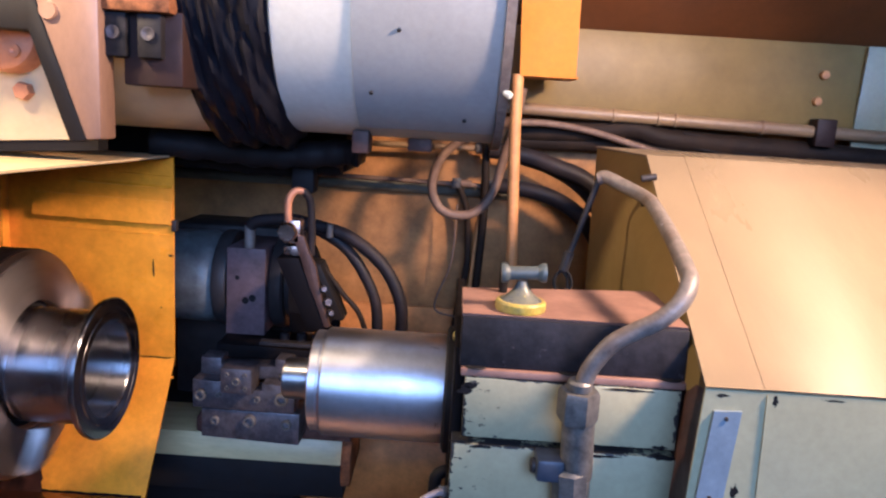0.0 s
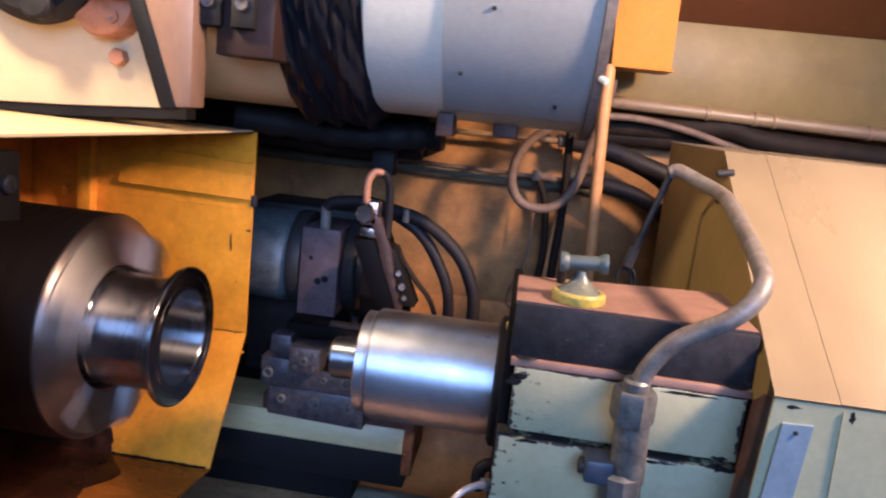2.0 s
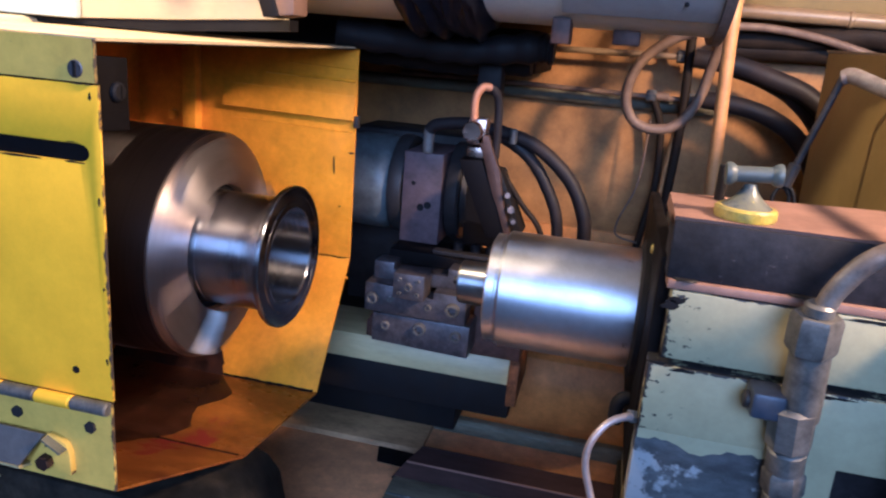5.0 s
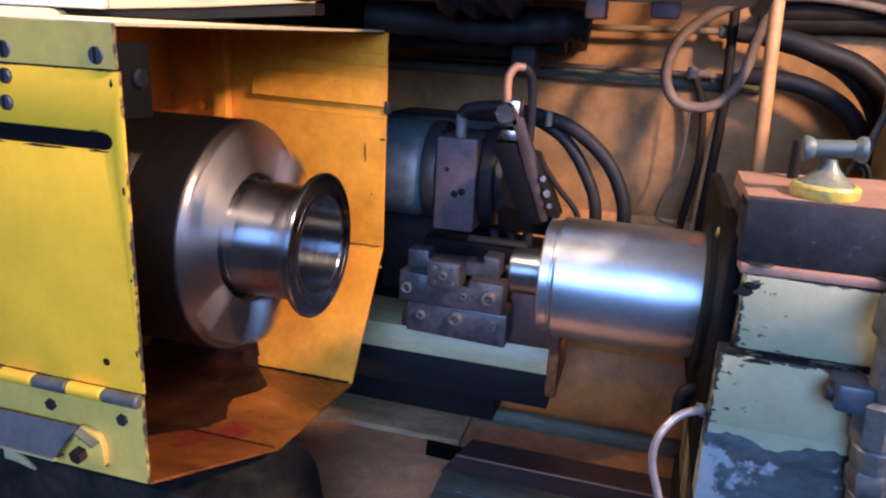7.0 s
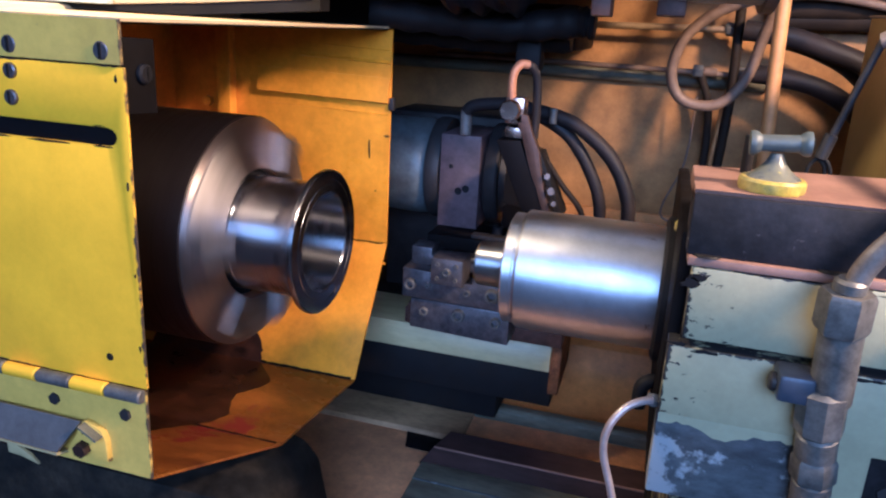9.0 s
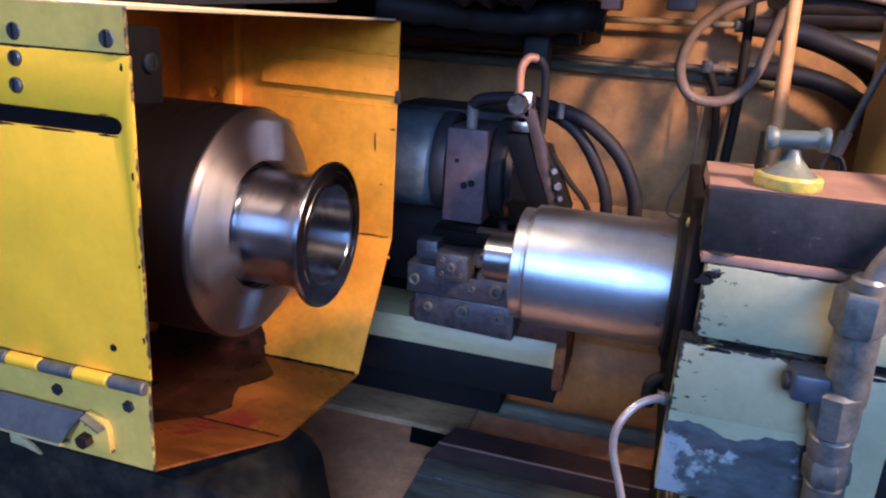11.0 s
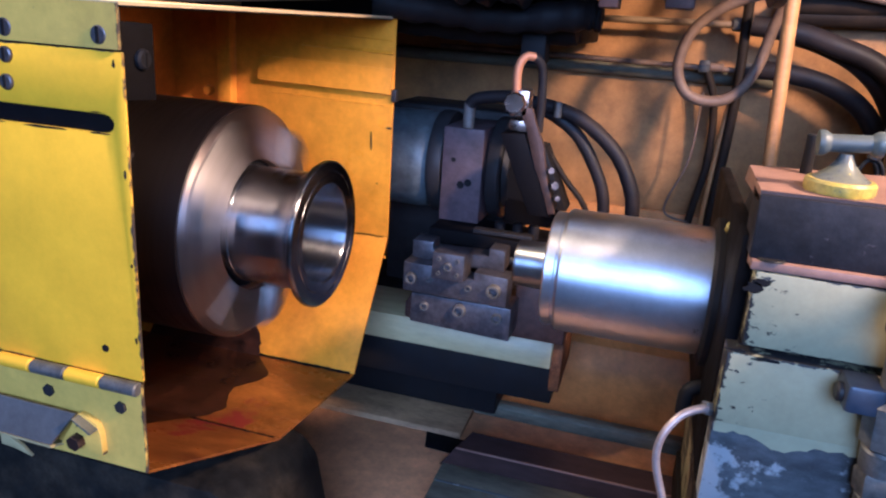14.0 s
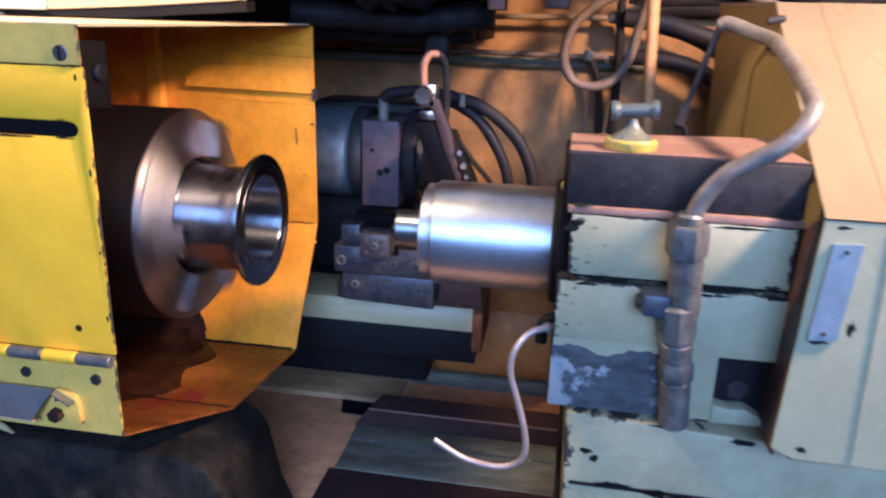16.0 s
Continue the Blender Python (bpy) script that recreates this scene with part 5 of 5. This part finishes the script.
wall_pipe("black_hose", [(0.56, 0.87, 1.378), (0.634, 0.86, 1.370), (0.689, 0.85, 1.354), (0.753, 0.85, 1.331), (0.802, 0.85, 1.288), (0.83, 0.85, 1.22)], 0.017, "hose", "black rubber hose curving down the back wall", "hose", "wall hoses")
wall_pipe("black_hose", [(0.58, 0.87, 1.306), (0.627, 0.86, 1.304), (0.692, 0.85, 1.290), (0.750, 0.85, 1.256), (0.79, 0.85, 1.20), (0.82, 0.85, 1.12)], 0.016, "hose", "black rubber hose curving down the back wall", "hose", "wall hoses")
wall_pipe("black_hose", [(0.50, 0.90, 1.300), (0.522, 0.90, 1.24), (0.528, 0.90, 1.137), (0.515, 0.90, 1.04), (0.50, 0.90, 0.90)], 0.007, "cable", "thin black hose hanging on the back wall", "hose", "wall hoses")
wall_pipe("black_hose", [(0.549, 0.885, 1.449), (0.552, 0.885, 1.374), (0.556, 0.885, 1.257), (0.552, 0.885, 1.133), (0.547, 0.885, 1.002), (0.557, 0.885, 0.842)], 0.0085, "cable", "thick oily black hose hanging on the back wall", "hose", "wall hoses")
wall_pipe("black_hose", [(0.626, 0.875, 1.364), (0.682, 0.875, 1.348), (0.740, 0.875, 1.319), (0.790, 0.875, 1.266), (0.832, 0.875, 1.164)], 0.013, "hose", "black rubber hose curving down the back wall", "hose", "wall hoses")
wall_pipe("thin_pipe", [(0.555, 0.90, 1.29), (0.545, 0.90, 1.20), (0.536, 0.90, 1.04), (0.53, 0.90, 0.9)], 0.005, "pipe", "thin ochre upright pipe on the back wall")
wall_pipe("thin_wire", [(0.500, 0.88, 1.26), (0.495, 0.88, 1.14), (0.468, 0.88, 1.06), (0.470, 0.88, 1.03), (0.51, 0.88, 1.02)], 0.002, "hose_tan", "thin wire hanging on the back wall", "wire")
wall_pipe("upright_pipe", [(0.592, 0.70, 1.52), (0.594, 0.70, 1.42), (0.601, 0.70, 1.28), (0.608, 0.70, 1.15), (0.612, 0.70, 1.0)], 0.0105, "pipe", "ochre painted upright pipe")
wall_pipe("grey_hose", [(0.60, 0.84, 1.436), (0.68, 0.86, 1.437), (0.77, 0.87, 1.425), (0.87, 0.87, 1.40), (0.95, 0.87, 1.38)], 0.007, "hose_tan", "brown-grey hose sagging along the beam", "hose")
rail = thing("conduit_rail", (0.93, 0.88, 1.44), "cream conduit pipe with clamps under the beam", "conduit")
part("pipe", rod((0.55, 0.88, 1.466), (1.45, 0.88, 1.450), 0.0125), "conduit", rail)
for x in (0.80, 0.89, 0.925, 1.10):
    part("clamp", rod((x, 0.88, 1.4615 - (x - .8) * .018), (x + 0.008, 0.88, 1.4612 - (x - .8) * .018), 0.0148), "conduit", rail)
part("bracket", box(1.205, 1.245, 0.86, 0.90, 1.425, 1.480, 0.003), "maroon", rail)
wall_pipe("thick_cable", [(0.60, 0.915, 1.40), (0.80, 0.915, 1.405), (0.95, 0.91, 1.395), (1.2, 0.915, 1.385), (1.44, 0.915, 1.38)], 0.020, "cable", "thick black cable lying behind the conduit", "cable")
wall_pipe("thick_cable", [(0.62, 0.905, 1.420), (0.75, 0.905, 1.425), (0.85, 0.90, 1.437), (0.92, 0.90, 1.422), (1.1, 0.90, 1.415), (1.44, 0.90, 1.405)], 0.022, "cable", "thick black cable lying behind the conduit", "cable")
for k in range(4):
    wall_pipe("black_cable", [(0.95, 0.885, 1.435 - 0.008 * k), (1.1, 0.885, 1.42 - 0.010 * k), (1.25, 0.885, 1.415 - 0.012 * k), (1.44, 0.885, 1.41 - 0.012 * k)], 0.003, "gap", "thin black cable under the conduit", "cable", "black cables")
for x, z in ((1.223, 1.568), (1.215, 1.515)):
    solid("wall_screw", rod((x, 0.905, z), (x, 0.893, z), 0.009, 12), "pipe", "rusty screw head in the cream beam", "screw", "beam screws")
bk = thing("lamp_bracket", (0.65, 0.72, 1.50), "orange painted sheet bracket hanging before the beam", "bracket")
part("face", prism([(0.595, 1.521), (0.694, 1.521), (0.690, 1.72), (0.585, 1.72)], "y", 0.700, 0.704, 0), "orange", bk)
part("flange", box(0.594, 0.697, 0.690, 0.78, 1.5175, 1.5205, 0), "orange", bk)
part("side", box(0.689, 0.692, 0.7045, 0.85, 1.521, 1.72, 0), "orange", bk)


# ---- upper unit above the guard ----
def upper_unit():
    u = thing("overhead_motor", (0.35, 0.46, 1.39), "white and grey cylindrical motor housing with crumpled black wrap", "motor")
    cy, cz, r = 0.47, 1.608, 0.205
    part("white_housing", turned([(0.255, 0), (0.255, r - .004), (0.258, r), (0.545, r), (0.545, 0)], (0, cy, cz), seg=96), "white", u, "white enamelled cylinder")
    g = bmesh.new()
    a0, a1, n = radians(160), radians(246), 24
    rr = []
    for i in range(n + 1):
        a = a0 + (a1 - a0) * i / n
        rr.append([g.verts.new((x, cy + q * math.cos(a), cz + q * math.sin(a))) for x, q in ((0.357, r + .0005), (0.357, r + .004), (0.540, r + .004), (0.540, r + .0005))])
    for p, q in zip(rr, rr[1:]):
        for i in range(4):
            g.faces.new((p[i], p[(i + 1) % 4], q[(i + 1) % 4], q[i]))
    g.faces.new(rr[0])
    g.faces.new(rr[-1])
    cov = part("grey_cover", g, "grey", u, "grey sheet cover with small screws")
    for x, a in ((0.379, 224), (0.415, 200), (0.379, 180), (0.50, 236)):
        a = radians(a)
        part("screw", rod((x, cy + (r + .002) * math.cos(a), cz + (r + .002) * math.sin(a)), (x, cy + (r + .007) * math.cos(a), cz + (r + .007) * math.sin(a)), 0.0026, 10), "dark", cov)
    part("end_band", turned([(0.541, r - 0.01), (0.541, r + 0.010), (0.553, r + 0.010), (0.553, r - 0.01)], (0, cy, cz), seg=96, closed=True), "tube", u, "bright metal end band")
    part("band_bolt", rod((0.548, cy - r * .80, cz - r * .66), (0.556, cy - r * .83, cz - r * .685), 0.0045, 12), "white", u)
    # crumpled black wrap, many folds round the cylinder
    b = bmesh.new()
    rnd = random.Random(4)
    nx, na = 34, 120
    grid = []
    for i in range(nx + 1):
        x = 0.135 + 0.130 * i / nx
        row = []
        for k in range(na):
            a = 2 * math.pi * k / na
            f = 0.010 * noise.noise((x * 60 + 6 * math.sin(a), a * 1.5, 1.0)) + 0.006 * noise.noise((x * 150, a * 3.0, 4.0))
            e = 0.5 - abs(i / nx - 0.5)
            q = r - 0.010 + 0.045 * min(1, e * 5) ** 0.5 * (0.55 + 0.2 * math.sin(3 * a)) + f
            row.append(b.verts.new((x - 0.020 * (1 + math.sin(a)) * 0.6, cy + q * math.cos(a), cz + q * math.sin(a))))
        grid.append(row)
    for p, q in zip(grid, grid[1:]):
        for k in range(na):
            j = (k + 1) % na
            b.faces.new((p[k], p[j], q[j], q[k]))
    part("black_wrap", b, "plastic", u, "crumpled shiny black plastic wrap")
    part("neck", turned([(-0.05, 0), (-0.05, r - .012), (0.150, r - .012), (0.150, 0)], (0, cy, cz - 0.020), seg=72), "cream", u, "cream cylinder neck")
    part("bracket_block", box(0.086, 0.158, cy - r - 0.001, cy - 0.1, 1.452, 1.54, 0.003), "maroon", u, "dark red-brown block")
    part("bracket_bar", box(0.060, 0.150, cy - r - 0.022, cy - 0.1, 1.536, 1.556, 0.003), "rust", u, "rust-red bar above the clamping blocks")
    for x in (0.066, 0.108):
        j = part("jaw_block", box(x, x + 0.029, cy - r - 0.014, cy - r + 0.02, 1.484, 1.5355, 0.003), "darkface", u, "dark grey clamping block")
        part("screw", turned([(0, 0), (0, 0.008), (0.003, 0.008), (0.003, 0.004), (0.001, 0)], (x + 0.014, cy - r - 0.014, 1.512), (0, -1, 0), 16), "holder", j)
    a = part("arm", prism([(-0.035, 1.62), (0.070, 1.62), (0.071, 1.386), (0.052, 1.384), (0.006, 1.515), (-0.035, 1.55)], "y", 0.235, 0.275, 0.003), "pink", u, "pinkish worn steel arm plate")
    part("arm_edge", prism([(-0.002, 1.545), (0.008, 1.512), (0.054, 1.3835), (0.034, 1.3815), (-0.011, 1.507), (-0.16, 1.507), (-0.16, 1.56), (-0.01, 1.56)], "y", 0.233, 0.28, 0.002), "gap", u, "black arm edge")
    part("arm_bolt", turned([(0, 0), (0, 0.011), (0.004, 0.010), (0.004, 0)], (0.013, 0.235, 1.530), (0, -1, 0), 16), "pink", u)
    part("lower_hose", sweep([(0.02, 0.50, 1.372), (0.12, 0.52, 1.366), (0.22, 0.53, 1.362), (0.31, 0.53, 1.372), (0.34, 0.53, 1.372)], 0.021, ripple=0.10), "deep_black", u, "oily black hose under the motor")
    part("lower_hose", sweep([(-0.02, 0.60, 1.350), (0.10, 0.60, 1.345), (0.20, 0.60, 1.342), (0.30, 0.60, 1.35)], 0.020, ripple=0.08), "deep_black", u)
    part("shelf", box(-0.30, 0.30, 0.66, 0.93, 1.33, 1.40, 0.006), "deep_black", u, "black underside")
    part("clamp_foot", box(0.225, 0.262, 0.56, 0.60, 1.30, 1.36, 0.004), "gap", u)
    part("tab", box(0.345, 0.368, 0.40, 0.45, 1.380, 1.412, 0.002), "redbrown", u)
    part("tab", box(0.42, 0.455, 0.45, 0.50, 1.385, 1.408, 0.002), "redbrown", u)
    return u


upper_unit()
pn = thing("headstock_panel", (-0.26, 0.30, 1.357), "pale sheet panel lit by the work lamp above the guard", "panel")
part("sheet", prism([(-0.60, 1.362), (-0.28, 1.362), (-0.129, 1.370), (0.022, 1.381), (0.022, 2.0), (-0.60, 2.0)], "y", 0.300, 0.330, 0.002), "cream", pn)
part("side_cover", box(-0.62, -0.258, 0.284, 0.2995, 1.362, 1.75, 0.004), "plate_pale", pn, "pale blue side cover")
part("boss", turned([(0, 0), (0, 0.044), (0.020, 0.044), (0.030, 0.040), (0.034, 0.032), (0.034, 0)], (-0.066, 0.300, 1.502), (0, -1, 0), 40), "copper", pn, "round pinkish steel boss")
part("boss_screw", turned([(0, 0), (0, 0.008), (0.004, 0.008), (0.004, 0.004), (0.001, 0)], (-0.047, 0.266, 1.484), (0, -1, 0), 16), "copper", pn)
part("bolt", hexnut((-0.054, 0.300, 1.437), (-0.054, 0.286, 1.437), 0.0115), "copper", pn)
part("handwheel", turned([(0, 0), (0, 0.050), (0.014, 0.085), (0.026, 0.094), (0.040, 0.092), (0.048, 0.080), (0.046, 0.050), (0.050, 0.030), (0.050, 0)], (-0.148, 0.300, 1.560), (0, -1, 0), 48), "gap", pn, "black handwheel")
part("wheel_grip", turned([(0, 0), (0, 0.016), (0.004, 0.020), (0.020, 0.020), (0.024, 0.016), (0.024, 0)], (-0.132, 0.262, 1.490), (0, -1, 0), 24), "darkface", pn, "dark grip on the wheel's rim")
part("gasket", prism([(-0.62, 1.3545), (-0.62, 1.3615), (-0.28, 1.3615), (-0.129, 1.3695), (0.034, 1.3815), (0.034, 1.3680), (-0.15, 1.3545)], "y", 0.303, 0.329, 0), "deep_black", pn, "black rubber strip")


# ---- unseen lamp bodies, made up round the sources of the warm light ----
lamp = thing("pendant_lamp", (1.29, -0.137, 4.2), "unseen grey pendant lamp body, made up to hold and narrow the work light", "lamp")
part("stem", rod((1.29, -0.137, 1.915), (1.29, -0.137, 4.2), 0.008), "grey", lamp)
# cone added to narrow the beam and spare the upper wall
part("shade", turned([(-0.04, 0.0), (-0.04, 0.04), (-0.016, 0.095), (0.085, 0.116), (0.085, 0.113), (-0.012, 0.090), (-0.030, 0.0)], (1.25, -0.12, 1.885), (-1.20, 0.52, -0.685), 32), "grey", lamp)
spot = thing("machine_lamp", (-0.19, 0.03, 1.82), "unseen lamp body made up for the warm light above the headstock", "lamp")
part("housing", rod((-0.195, 0.020, 1.815), (-0.215, -0.01, 1.93), 0.07, 24), "grey", spot)
part("stem", rod((-0.21, 0.00, 1.92), (-0.22, 0.31, 1.99), 0.010), "grey", spot)


# ---- what moves ----
SLIDE = [(0.0, -0.0069), (0.5, -0.006), (1.0, -0.0191), (1.5, -0.0296), (2.0, -0.0355), (2.5, -0.0437), (3.0, -0.0500), (3.5, -0.0463), (4.0, -0.0361),
         (6.3, 0.0150), (6.5, 0.0178), (7.0, 0.0073), (7.5, -0.004), (8.0, -0.0156), (8.5, -0.0277), (9.0, -0.0376), (9.7, -0.0535), (9.95, -0.0570), (10.2, -0.0525), (11.5, -0.0233),
         (12.0, -0.0108), (12.5, 0.0), (13.0, 0.0108), (13.35, 0.0172), (13.5, 0.0163), (14.0, 0.0044), (14.5, -0.005), (15.0, -0.0192), (15.5, -0.0316), (16.0, -0.0446)]
TURN = -890.0   # degrees a second


def motions():
    tx, ty, tz = ORIGIN[TAIL]
    walk(TAIL, [(t, pose(tx + s, ty, tz)) for t, s in SLIDE])
    for ob in (CHUCK, WORK):
        x, y, z = ORIGIN[ob]
        walk(ob, [(k / 15, pose(x, y, z, TURN * k / 15 + 60)) for k in range(241)])


motions()
